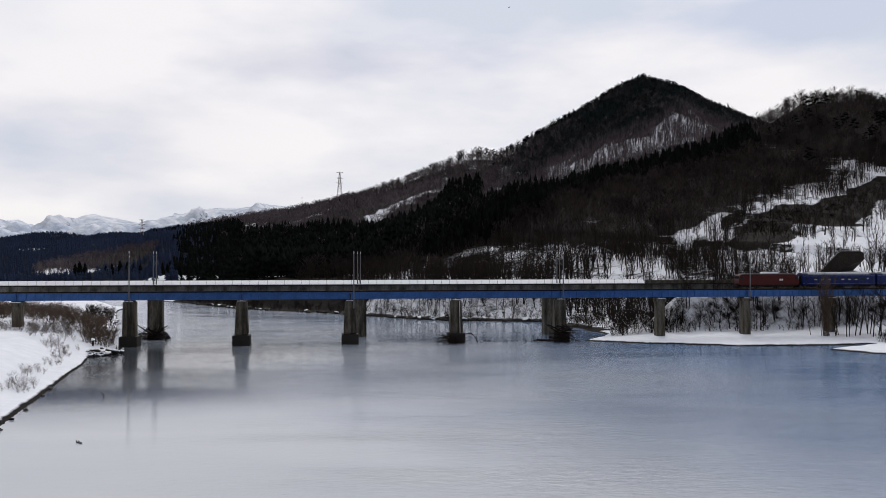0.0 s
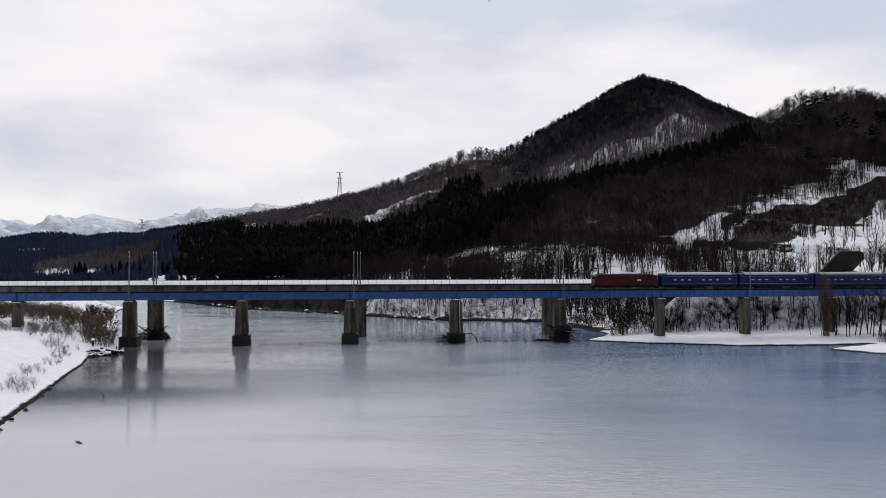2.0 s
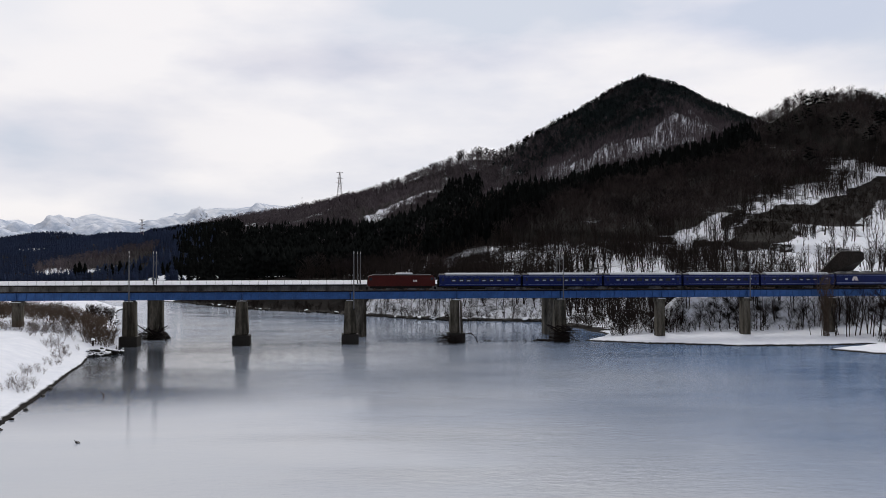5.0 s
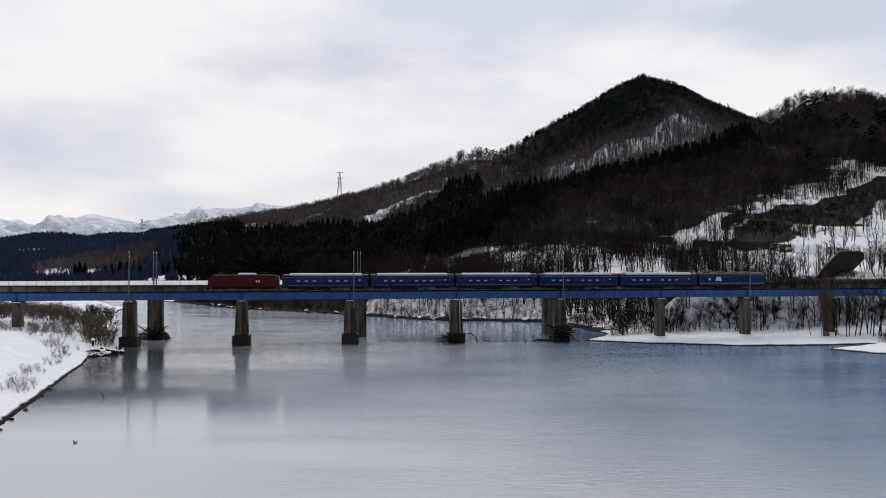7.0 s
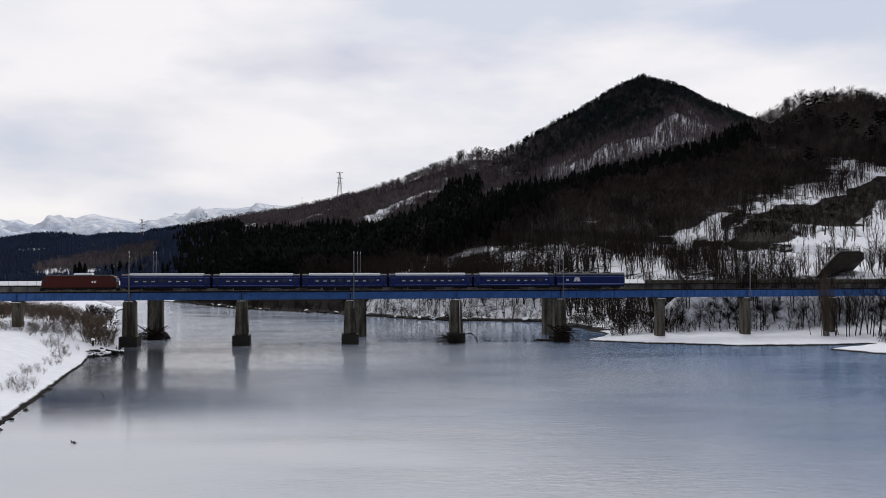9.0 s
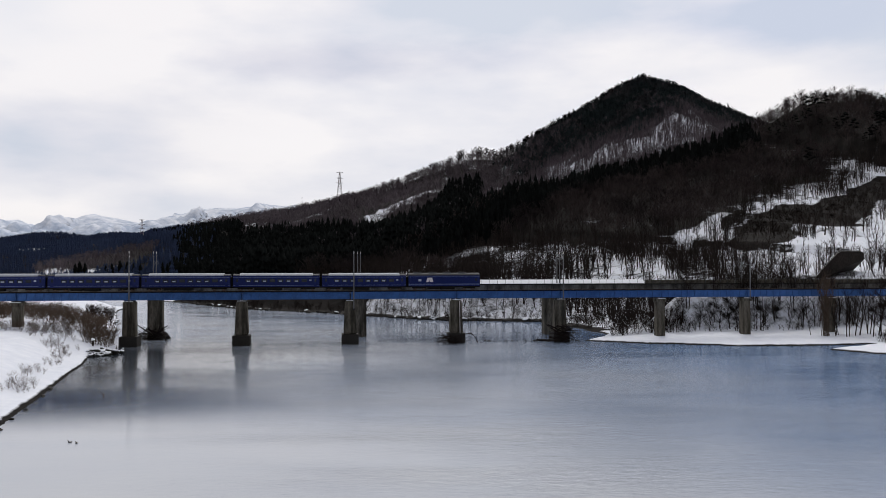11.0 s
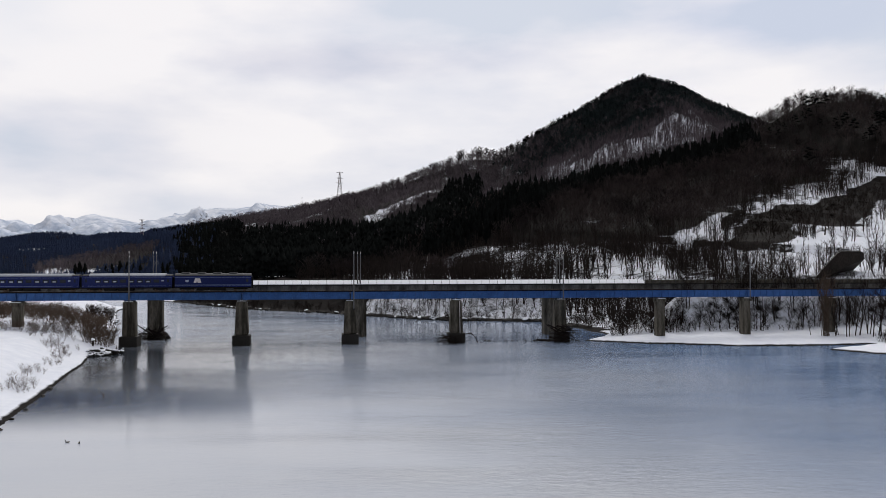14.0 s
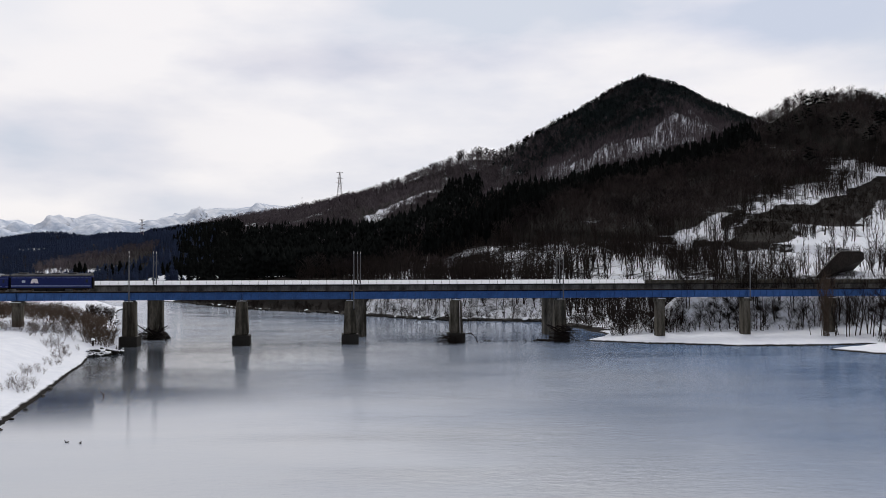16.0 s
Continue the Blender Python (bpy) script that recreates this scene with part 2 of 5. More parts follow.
    rough = ranged(wind, 0.0, 1.0, 0.025, 0.13, False)
    nt.links.new(rough, p.inputs["Roughness"])
    strength = ranged(wind, 0.0, 1.0, 0.11, 1.15, False)
    add = nt.nodes.new("ShaderNodeMath")
    add.operation = 'MULTIPLY_ADD'
    nt.links.new(tex(1.3, 5, 0.45, 1.0, 0.68), add.inputs[0])
    add.inputs[1].default_value = 1.0
    nt.links.new(tex(0.22, 2, 0.7, 1.0), add.inputs[2])
    bp = nt.nodes.new("ShaderNodeBump")
    bp.inputs["Distance"].default_value = WAVE
    nt.links.new(strength, bp.inputs["Strength"])
    nt.links.new(add.outputs[0], bp.inputs["Height"])
    nt.links.new(bp.outputs[0], p.inputs["Normal"])
    return m


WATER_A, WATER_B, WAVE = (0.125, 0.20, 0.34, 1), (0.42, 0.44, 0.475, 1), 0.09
SNOWY = ground_material()
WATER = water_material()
BARK = material("bark", (0.026, 0.020, 0.018), 0.95, per_island=0.35, fine=3, bump=0, spec=0.02)
BARK_FAR = material("bare_wood", (0.066, 0.052, 0.050), 0.95, large=0.035, fine=0.3, spread=0.4, bump=0, second=(0.032, 0.026, 0.026), split=(0.44, 0.58), spec=0.0)
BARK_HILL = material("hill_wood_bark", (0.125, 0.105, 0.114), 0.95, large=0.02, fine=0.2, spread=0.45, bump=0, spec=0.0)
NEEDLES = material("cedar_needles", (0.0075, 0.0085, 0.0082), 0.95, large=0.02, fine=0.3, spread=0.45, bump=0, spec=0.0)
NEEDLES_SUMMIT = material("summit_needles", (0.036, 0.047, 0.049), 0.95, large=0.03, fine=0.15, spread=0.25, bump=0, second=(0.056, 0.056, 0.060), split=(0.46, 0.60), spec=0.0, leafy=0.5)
# distance haze is painted into these needles as a blue base colour
NEEDLES_HAZE = material("haze_blue_needles", (0.040, 0.055, 0.104), 0.95, large=0.008, fine=0.06, spread=0.2, bump=0, spec=0.0, leafy=0.5)
BRUSH = material("dry_brush", (0.098, 0.072, 0.056), 0.95, fine=2, bump=0, spec=0.02)
SNOWY_TWIG = material("snow_dusted_twigs", (0.11, 0.085, 0.075), 0.9, large=2.2, fine=6, spread=0.2, bump=0, second=(0.62, 0.63, 0.66), split=(0.48, 0.62), spec=0.02)
CONCRETE = material("weathered_concrete", (0.15, 0.135, 0.11), 0.9, large=0.45, fine=4, spread=0.35, bump=0.5, depth=0.03, second=(0.05, 0.045, 0.036), split=(0.40, 0.64), stretch=(1.8, 1.8, 0.3), spec=0.05)
CONCRETE_PALE = material("pale_concrete", (0.21, 0.20, 0.185), 0.9, large=0.4, fine=3, spread=0.25, bump=0.3, second=(0.065, 0.06, 0.055), split=(0.42, 0.66), stretch=(1, 1, 0.4), spec=0.05)
WET_STONE = material("wet_stone", (0.036, 0.033, 0.030), 0.7, fine=5, bump=0.5, depth=0.03, spec=0.1)
BLUE_STEEL = material("blue_painted_steel", (0.065, 0.17, 0.45), 0.5, large=0.35, fine=3, spread=0.15, bump=0.05, second=(0.05, 0.13, 0.35))
DARK_STEEL = material("dark_steel", (0.03, 0.03, 0.032), 0.6, fine=4, bump=0.1)
GALV = material("galvanised_steel", (0.16, 0.16, 0.165), 0.6, 0.2, fine=4, bump=0.05)
TIMBER = material("tarred_timber", (0.016, 0.014, 0.013), 0.9, fine=6, per_island=0.3, spec=0.03)
RAIL_STEEL = material("rail_steel", (0.14, 0.10, 0.08), 0.4, 0.8)
SNOW_CAP = material("settled_snow", (0.82, 0.84, 0.88), 0.7, large=0.8, fine=5, spread=0.06, bump=0.4, depth=0.05, spec=0.2)
PYLON_STEEL = material("pale_pylon_steel", (0.42, 0.40, 0.41), 0.6, spread=0.1, bump=0)
WHITE_PANEL = material("white_panel", (0.80, 0.79, 0.76), 0.6, large=0.3, fine=2, spread=0.08, bump=0.05, second=(0.70, 0.70, 0.69))
CAR_BLUE = material("deep_blue_paint", (0.005, 0.013, 0.095), 0.35, large=0.5, fine=3, spread=0.15, bump=0.02)
LOCO_RED = material("dull_red_paint", (0.064, 0.007, 0.0055), 0.45, large=0.5, fine=3, spread=0.2, bump=0.03)
ROOF_GREY = material("grey_roof_paint", (0.36, 0.38, 0.42), 0.6, large=0.4, fine=3, spread=0.15, bump=0.03)
ROOF_DARK = material("sooty_roof", (0.07, 0.07, 0.075), 0.7, fine=3)
UNDER = material("grimy_underframe", (0.016, 0.015, 0.014), 0.9, fine=5, spec=0.05)
STRIPE = material("white_paint", (0.78, 0.72, 0.72), 0.5, spread=0.06, bump=0)
PALE_BLUE = material("pale_stripe_paint", (0.20, 0.25, 0.42), 0.5, spread=0.06, bump=0)
WINDOW = material("dark_window_glass", (0.02, 0.025, 0.035), 0.08, spread=0.1, bump=0)
BLIND = material("window_blind", (0.42, 0.46, 0.55), 0.7, spread=0.1, bump=0)
ROCK = material("dark_rock", (0.016, 0.0135, 0.0125), 0.9, large=0.2, fine=1.5, spread=0.45, bump=0.8, depth=0.3, spec=0.03)
FEATHER = material("dark_feathers", (0.03, 0.028, 0.026), 0.8, fine=20, bump=0)
FEATHER_PALE = material("pale_feathers", (0.35, 0.33, 0.30), 0.8, fine=20, bump=0)
HOUSE_WALL = material("cream_wall", (0.45, 0.43, 0.40), 0.8, fine=2)


# ---- mesh helpers ----
def box(bm, x0, x1, y0, y1, z0, z1, taper=0.0):
    """A block; taper narrows the top on each side by that many metres."""
    v = [bm.verts.new(c) for c in ((x0, y0, z0), (x1, y0, z0), (x1, y1, z0), (x0, y1, z0),
                                   (x0 + taper, y0 + taper, z1), (x1 - taper, y0 + taper, z1), (x1 - taper, y1 - taper, z1), (x0 + taper, y1 - taper, z1))]
    for f in ((3, 2, 1, 0), (4, 5, 6, 7), (0, 1, 5, 4), (1, 2, 6, 5), (2, 3, 7, 6), (3, 0, 4, 7)):
        bm.faces.new([v[i] for i in f])
    return v


def blocks(*boxes, bevel=0.0):
    bm = bmesh.new()
    for b in boxes:
        box(bm, *b)
    if bevel:
        bmesh.ops.bevel(bm, geom=bm.edges[:], offset=bevel, segments=1, affect='EDGES')
    return bm


def tube(bm, p, q, r0, r1, n=8, cap=True):
    """A round bar from p to q."""
    p, q = Vector(p), Vector(q)
    z = (q - p).normalized()
    x = z.orthogonal().normalized()
    y = z.cross(x)
    rings = []
    for c, r in ((p, r0), (q, r1)):
        rings.append([bm.verts.new(c + (x * math.cos(2 * math.pi * i / n) + y * math.sin(2 * math.pi * i / n)) * r) for i in range(n)])
    for i in range(n):
        j = (i + 1) % n
        bm.faces.new((rings[0][i], rings[0][j], rings[1][j], rings[1][i]))
    if cap:
        bm.faces.new(rings[0][::-1])
        bm.faces.new(rings[1])


def extrude_profile(bm, pts, x0, x1):
    """A closed outline (y, z) drawn out along x."""
    a = [bm.verts.new((x0, y, z)) for y, z in pts]
    b = [bm.verts.new((x1, y, z)) for y, z in pts]
    n = len(pts)
    for i in range(n):
        j = (i + 1) % n
        bm.faces.new((a[i], b[i], b[j], a[j]))
    bm.faces.new(a[::-1])
    bm.faces.new(b)


def mesh_of(name, bm, mat, smooth=False):
    bmesh.ops.recalc_face_normals(bm, faces=bm.faces[:])
    me = bpy.data.meshes.new(name)
    bm.to_mesh(me)
    bm.free()
    me.materials.append(mat)
    if smooth:
        for f in me.polygons:
            f.use_smooth = True
    return me


def part(name, bm, mat, parent, label="", smooth=False, m=None):
    ob = new(name, mesh_of(name, bm, mat, smooth) if isinstance(bm, bmesh.types.BMesh) else bm)
    ob.parent = parent
    if m is not None:
        ob.matrix_basis = m
    return tagged(ob, label)


def thing(name, label, category, group="", m=None, kind=""):
    ob = new(name)
    if m is not None:
        ob.matrix_basis = m
    return tagged(ob, label, category, group, kind)


def array_mesh(name, verts, tris, mat, smooth=False):
    """A mesh from numpy arrays of corners and triangles."""
    me = bpy.data.meshes.new(name)
    n = len(tris)
    me.vertices.add(len(verts))
    me.vertices.foreach_set("co", np.asarray(verts, dtype=np.float32).ravel())
    me.loops.add(n * 3)
    me.loops.foreach_set("vertex_index", np.asarray(tris, dtype=np.int32).ravel())
    me.polygons.add(n)
    me.polygons.foreach_set("loop_start", np.arange(0, n * 3, 3, dtype=np.int32))
    if smooth:
        me.polygons.foreach_set("use_smooth", np.ones(n, dtype=bool))
    me.update(calc_edges=True)
    me.materials.append(mat)
    return me


# ---- the lie of the land ----
TURN = radians(7.55)                       # the bridges run at this angle to the x axis
AC, AS = math.cos(TURN), math.sin(TURN)
NEAR_Y, FAR_Y = 201.0, 220.0


def along(s, z=0.0, off=0.0, base=NEAR_Y):
    """A pose on a bridge's line: s metres along it, off metres across it (away from the eye)."""
    return pose(s * AC - off * AS, base + s * AS + off * AC, z, 0, 0, 7.55)


_lattice = np.random.RandomState(7).rand(256, 256)


def vnoise(x, y):
    xi, yi = np.floor(x).astype(int), np.floor(y).astype(int)
    fx, fy = x - xi, y - yi
    fx, fy = fx * fx * (3 - 2 * fx), fy * fy * (3 - 2 * fy)
    g = lambda i, j: _lattice[i % 256, j % 256]
    return (g(xi, yi) * (1 - fx) + g(xi + 1, yi) * fx) * (1 - fy) + (g(xi, yi + 1) * (1 - fx) + g(xi + 1, yi + 1) * fx) * fy


def fbm(x, y, octaves=4):
    t, a, n = 0, 0.5, 0
    for i in range(octaves):
        t = t + a * vnoise(x * 2 ** i + 17 * i, y * 2 ** i + 31 * i)
        n += a
        a *= 0.5
    return t / n


def smooth(a, b, v):
    u = np.clip((v - a) / (b - a), 0, 1)
    return u * u * (3 - 2 * u)


# crests: x, y, height of the ground
RIDGE_SPUR = [(-40, 420, 3), (-24, 430, 5), (5, 450, 19), (20, 465, 30), (37, 480, 39), (58, 500, 47), (94, 530, 58), (141, 565, 72), (186, 600, 87), (227, 625, 105),
              (245, 630, 114), (268, 635, 127), (304, 640, 131), (338, 650, 127), (423, 660, 138), (577, 660, 122)]
RIDGE_PEAK = [(-332, 1100, 40), (-275, 1080, 45), (-249, 1060, 58), (-182, 1040, 67), (-125, 1020, 76), (-90, 1010, 85), (-56, 1000, 96), (-16, 1000, 111), (37, 1000, 129), (64, 1000, 128),
              (84, 1000, 138), (143, 1000, 172), (177, 1000, 191), (210, 1000, 212), (236, 1000, 222), (276, 1000, 212), (309, 1000, 194), (362, 1000, 172), (442, 1000, 142), (608, 1000, 116)]
RIDGE_VALLEY = [(-1440, 2000, 57), (-1041, 2000, 60), (-961, 2000, 73), (-895, 2000, 74), (-829, 2000, 65), (-762, 2000, 73), (-648, 1900, 66), (-543, 1800, 76), (-411, 1700, 87), (-195, 1600, 74)]
RIDGE_SNOWY = [(-2614, 4000, 205), (-2082, 4000, 197), (-2003, 4000, 205), (-1923, 4000, 176), (-1777, 4000, 192), (-1644, 4000, 232), (-1511, 4000, 205), (-1418, 4000, 189), (-1286, 4000, 211),
               (-1153, 4000, 243), (-1060, 4000, 259), (-967, 4000, 253), (-829, 4000, 272), (-754, 4000, 266), (-489, 4000, 245), (42, 4000, 232)]
# the river's outline, counter-clockwise from behind the eye along the right shore
RIVER = [(95, -80), (100, 60), (101, 133), (99, 163), (91, 175), (84, 184.5), (98, 196), (87, 192.5), (66, 193), (48, 198), (34, 205), (40, 214), (43, 222), (38, 243), (30, 268), (3, 271), (-16, 285),
         (-37, 306), (-61, 323), (-82, 338), (-111, 376), (-150, 420), (-330, 500), (-330, 440), (-173, 385), (-150, 366), (-127, 340), (-121, 315), (-96, 250), (-80, 205), (-68.8, 179), (-70.7, 171),
         (-58.9, 127.7), (-51, 98), (-41, 60), (-28, 0), (-20, -80)]


def crest(pts, x, y):
    """Distance to a crest line, the crest's height there, and whether the place lies in front of it."""
    best = np.full(x.shape, 1e9)
    hz, front = np.zeros(x.shape), np.zeros(x.shape, bool)
    for (ax, ay, az), (bx, by, bz) in zip(pts, pts[1:]):
        ux, uy = bx - ax, by - ay
        L = ux * ux + uy * uy
        t = np.clip(((x - ax) * ux + (y - ay) * uy) / L, 0, 1)
        d = np.hypot(x - ax - t * ux, y - ay - t * uy)
        k = d < best
        best = np.where(k, d, best)
        hz = np.where(k, az + (bz - az) * t, hz)
        front = np.where(k, ux * (y - ay) - uy * (x - ax) < 0, front)
    return best, hz, front


def shore(x, y):
    """Distance to the shore; negative in the river."""
    best, inside = np.full(x.shape, 1e9), np.zeros(x.shape, bool)
    for (ax, ay), (bx, by) in zip(RIVER, RIVER[1:] + RIVER[:1]):
        ux, uy = bx - ax, by - ay
        t = np.clip(((x - ax) * ux + (y - ay) * uy) / (ux * ux + uy * uy), 0, 1)
        best = np.minimum(best, np.hypot(x - ax - t * ux, y - ay - t * uy))
        if uy:
            hit = ((ay > y) != (by > y)) & (x < ux * (y - ay) / uy + ax)
            inside ^= hit
    return np.where(inside, -best, best)


def ridge(pts, x, y, w_front, w_back, p, rough):
    d, hz, front = crest(pts, x, y)
    w = np.where(front, w_front, w_back)
    u = np.clip(1 - d / w, 0, 1)
    rill = (fbm(x * 0.012, y * 0.006, 4) - 0.5) * rough * hz * np.clip(d / w * 4, 0, 1) * np.clip(u * 2.5, 0, 1)
    return hz * u ** p + rill


def land(x, y):
    x, y = np.asarray(x, float), np.asarray(y, float)
    wob = (fbm(x * 0.15, y * 0.15, 3) - 0.5) * 3.0
    sd = shore(x, y) + wob * np.where(y < 168, 0.25, 1.0)
    right = smooth(-75, -55, x + np.where(y > 190, (y - 190) * 0.35, 0))
    # left bank: a low cut edge, then a broad snowfield
    left_h = 0.8 * smooth(0, 0.5, sd) + 3.3 * smooth(0.6, 15, sd) + 1.2 * smooth(20, 120, sd)
    flat = 3 + 33 * smooth(32, 50, x)
    right_h = 0.45 * smooth(0, 1.6, sd) + 0.5 * smooth(2, 14, sd) + 8.0 * smooth(0, 1, (sd - flat) / 24)
    h = left_h * (1 - right) + right_h * right
    h = h + (fbm(x * 0.05, y * 0.05) - 0.5) * 1.6 * smooth(3, 20, sd)
    up = smooth(0, 40, sd)
    a = ridge(RIDGE_SPUR, x, y, 345, 300, 1.15, 0.20)
    b = ridge(RIDGE_PEAK, x, y, 480, 500, 1.2, 0.20)
    c = ridge(RIDGE_VALLEY, x, y, 600, 500, 1.1, 0.3)
    m = ridge(RIDGE_SNOWY, x, y, 1300, 800, 1.0, 0.55)
    spurs = 1 - 2 * np.abs(fbm(x * 0.0075, y * 0.0030, 5) - 0.5) * 2.2
    m = m + np.where(y > 2600, 34 * spurs * np.clip(m / 200, 0, 1) * smooth(0, 500, 4000 - y), 0)
    h = h + up * np.maximum(np.maximum(a, b), np.maximum(c, m))
    bed = -0.15 - 2.2 * smooth(0, 8, -sd)
    h = np.where(sd > 0, h, bed)
    # railway benches at both ends of each bridge
    for base, top, s0, s1, foot in ((NEAR_Y, 11.55, -112, 150, 11.0), (FAR_Y, 10.9, -150, 54, 12.5)):
        s = x * AC + (y - base) * AS
        off = np.abs(-x * AS + (y - base) * AC)
        k = np.maximum(smooth(s0, s0 - 12, s), smooth(s1, s1 + 14, s)) * (1 - smooth(3.2, foot, off)) * (np.abs(s) < 420)
        h = h * (1 - k) + top * k
    return h


# stretches of hillside with few trees and full snow: centre line and half width
CLEARINGS = [([(112, 297), (138, 300), (170, 330)], 14), ([(128, 318), (150, 336), (185, 374), (225, 418), (262, 440)], 13), ([(104, 372), (118, 392), (140, 425)], 6),
             ([(30, 820), (66, 866), (98, 856)], 18), ([(98, 856), (120, 850), (170, 812), (215, 822), (262, 866)], 33), ([(-66, 735), (-62, 785), (-44, 826), (-24, 868), (-8, 895)], 9),
             ([(-210, 895), (-174, 864), (-125, 843)], 24)]
CRAGS = [([(136, 358), (147, 388), (164, 416), (182, 436)], 12), ([(180, 396), (197, 425), (214, 450), (236, 470), (258, 486)], 13)]
# height on the spur up to which snow shows between the trunks
SNOWLINE_X = (-20, 0, 10, 25, 51, 85, 109, 149, 186, 233, 261, 293, 420)
SNOWLINE_Z = (13, 16, 21, 26, 29, 29, 30, 43, 57, 69, 86, 100, 122)


def near_lines(lines, x, y, soft=(0.3, 1.5), wander=2.2):
    """1 on the lines, falling to 0 past their half widths."""
    out = np.zeros(x.shape)
    for pts, r in lines:
        d = np.full(x.shape, 1e9)
        for (ax, ay), (bx, by) in zip(pts, pts[1:]):
            ux, uy = bx - ax, by - ay
            t = np.clip(((x - ax) * ux + (y - ay) * uy) / (ux * ux + uy * uy), 0, 1)
            d = np.minimum(d, np.hypot(x - ax - t * ux, y - ay - t * uy))
        d = d + (fbm(x * 0.07, y * 0.07, 4) - 0.5) * r * wander
        out = np.maximum(out, 1 - smooth(r * soft[0], r * soft[1], d))
    return out


def crag_at(x, y):
    return near_lines(CRAGS, x, y, (0.85, 1.1), 0.9)


def open_slope(x, y, z):
    """1 on the spur's lower slope, where the wood stands thin over snow; 0 in the close wood above."""
    line = np.interp(x, SNOWLINE_X, SNOWLINE_Z) + (fbm(x * 0.05, y * 0.05) - 0.5) * 22
    return (1 - smooth(-9, 11, z - line)) * (y < 640)


def brown_knoll(x, y):
    """1 on a low knoll in the valley with a leafless wood."""
    return 1 - smooth(0.75, 1.0, np.hypot((x + 268) / 44, (y - 668) / 85) + (fbm(x * 0.02, y * 0.02) - 0.5) * 0.5)


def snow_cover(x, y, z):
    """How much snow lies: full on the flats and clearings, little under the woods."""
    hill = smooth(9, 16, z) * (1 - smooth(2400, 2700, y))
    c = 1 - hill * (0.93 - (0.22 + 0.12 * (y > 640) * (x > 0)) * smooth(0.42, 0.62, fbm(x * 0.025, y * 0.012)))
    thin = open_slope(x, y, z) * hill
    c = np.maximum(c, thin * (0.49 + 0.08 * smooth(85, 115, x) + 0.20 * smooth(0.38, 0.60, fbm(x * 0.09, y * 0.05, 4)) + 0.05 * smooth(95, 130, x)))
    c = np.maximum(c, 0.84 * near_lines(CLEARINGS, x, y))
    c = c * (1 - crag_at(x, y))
    # rough banks beyond the bridges
    sd = shore(x, y)
    bank = np.where(x < -28, np.where(y > 275 - 0.6 * x, 0.12, 1.0), 0.66 - 0.5 * (1 - smooth(1.5, 6.0, sd)))
    c = np.where((y > 225 + 0.1 * x) & (y < 420) & (x > -125) & (z < 12), np.minimum(c, bank), c)
    c = np.where((y > 500) & (y < 2500) & (x / y < -0.27), np.minimum(c, 0.12 + 0.45 * brown_knoll(x, y)), c)
    slope = (x > 46) & (y > 208 + 0.13 * x) & (y < 226 + 0.13 * x) & (z > 1.6)
    c = np.where(slope, 0.75, c)
    c = np.where(y > 2500, 0.9, c)
    return np.clip(c, 0, 1)


def far_haze(x, y, z):
    """Share of haze grey painted into the snow of the distant mountains."""
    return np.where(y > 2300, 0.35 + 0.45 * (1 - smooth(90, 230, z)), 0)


def land_at(x, y):
    return float(land(np.array([x]), np.array([y]))[0])


def build_ground():
    az = np.concatenate([np.arange(-180, -34, 4.0), np.arange(-34, 36, 0.17), np.arange(36, 180, 4.0)])
    r = np.concatenate([[1.0], np.linspace(8, 82, 14), np.arange(86, 190, 0.5), np.arange(190, 300, 1.1), 300 * 1.006 ** np.arange(0, 112), 586 * 1.0125 ** np.arange(0, 60), 1235 * 1.035 ** np.arange(0, 20), 2460 * 1.0105 ** np.arange(0, 54), 4330 * 1.035 ** np.arange(0, 5)])
    A, R = np.meshgrid(np.radians(az), r, indexing="ij")
    x, y = R * np.sin(A), R * np.cos(A)
    z = land(x, y)
    na, nr = A.shape
    verts = np.stack([x, y, z], -1).reshape(-1, 3)
    i, j = np.meshgrid(np.arange(na), np.arange(nr - 1), indexing="ij")
    i2 = (i + 1) % na
    p, q, s, t = i * nr + j, i2 * nr + j, i2 * nr + j + 1, i * nr + j + 1
    tris = np.concatenate([np.stack([p, s, q], -1).reshape(-1, 3), np.stack([p, t, s], -1).reshape(-1, 3)])
    me = array_mesh("ground", verts, tris, SNOWY, True)
    me.attributes.new("snow_cover", 'FLOAT', 'POINT').data.foreach_set("value", snow_cover(x, y, z).astype(np.float32).ravel())
    me.attributes.new("far_haze", 'FLOAT', 'POINT').data.foreach_set("value", far_haze(x, y, z).astype(np.float32).ravel())
    ob = new("ground", me)
    tagged(ob, "snow-covered river banks, valley floor and wooded hillsides", "ground", kind="structure")


def build_water():
    bm = bmesh.new()
    v = [bm.verts.new(c) for c in ((-340, -200, 0), (140, -200, 0), (140, 520, 0), (-340, 520, 0))]
    bm.faces.new(v)
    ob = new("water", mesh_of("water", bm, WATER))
    tagged(ob, "broad grey-blue river with calm and ruffled stretches", "river", kind="structure")


build_ground()
build_water()


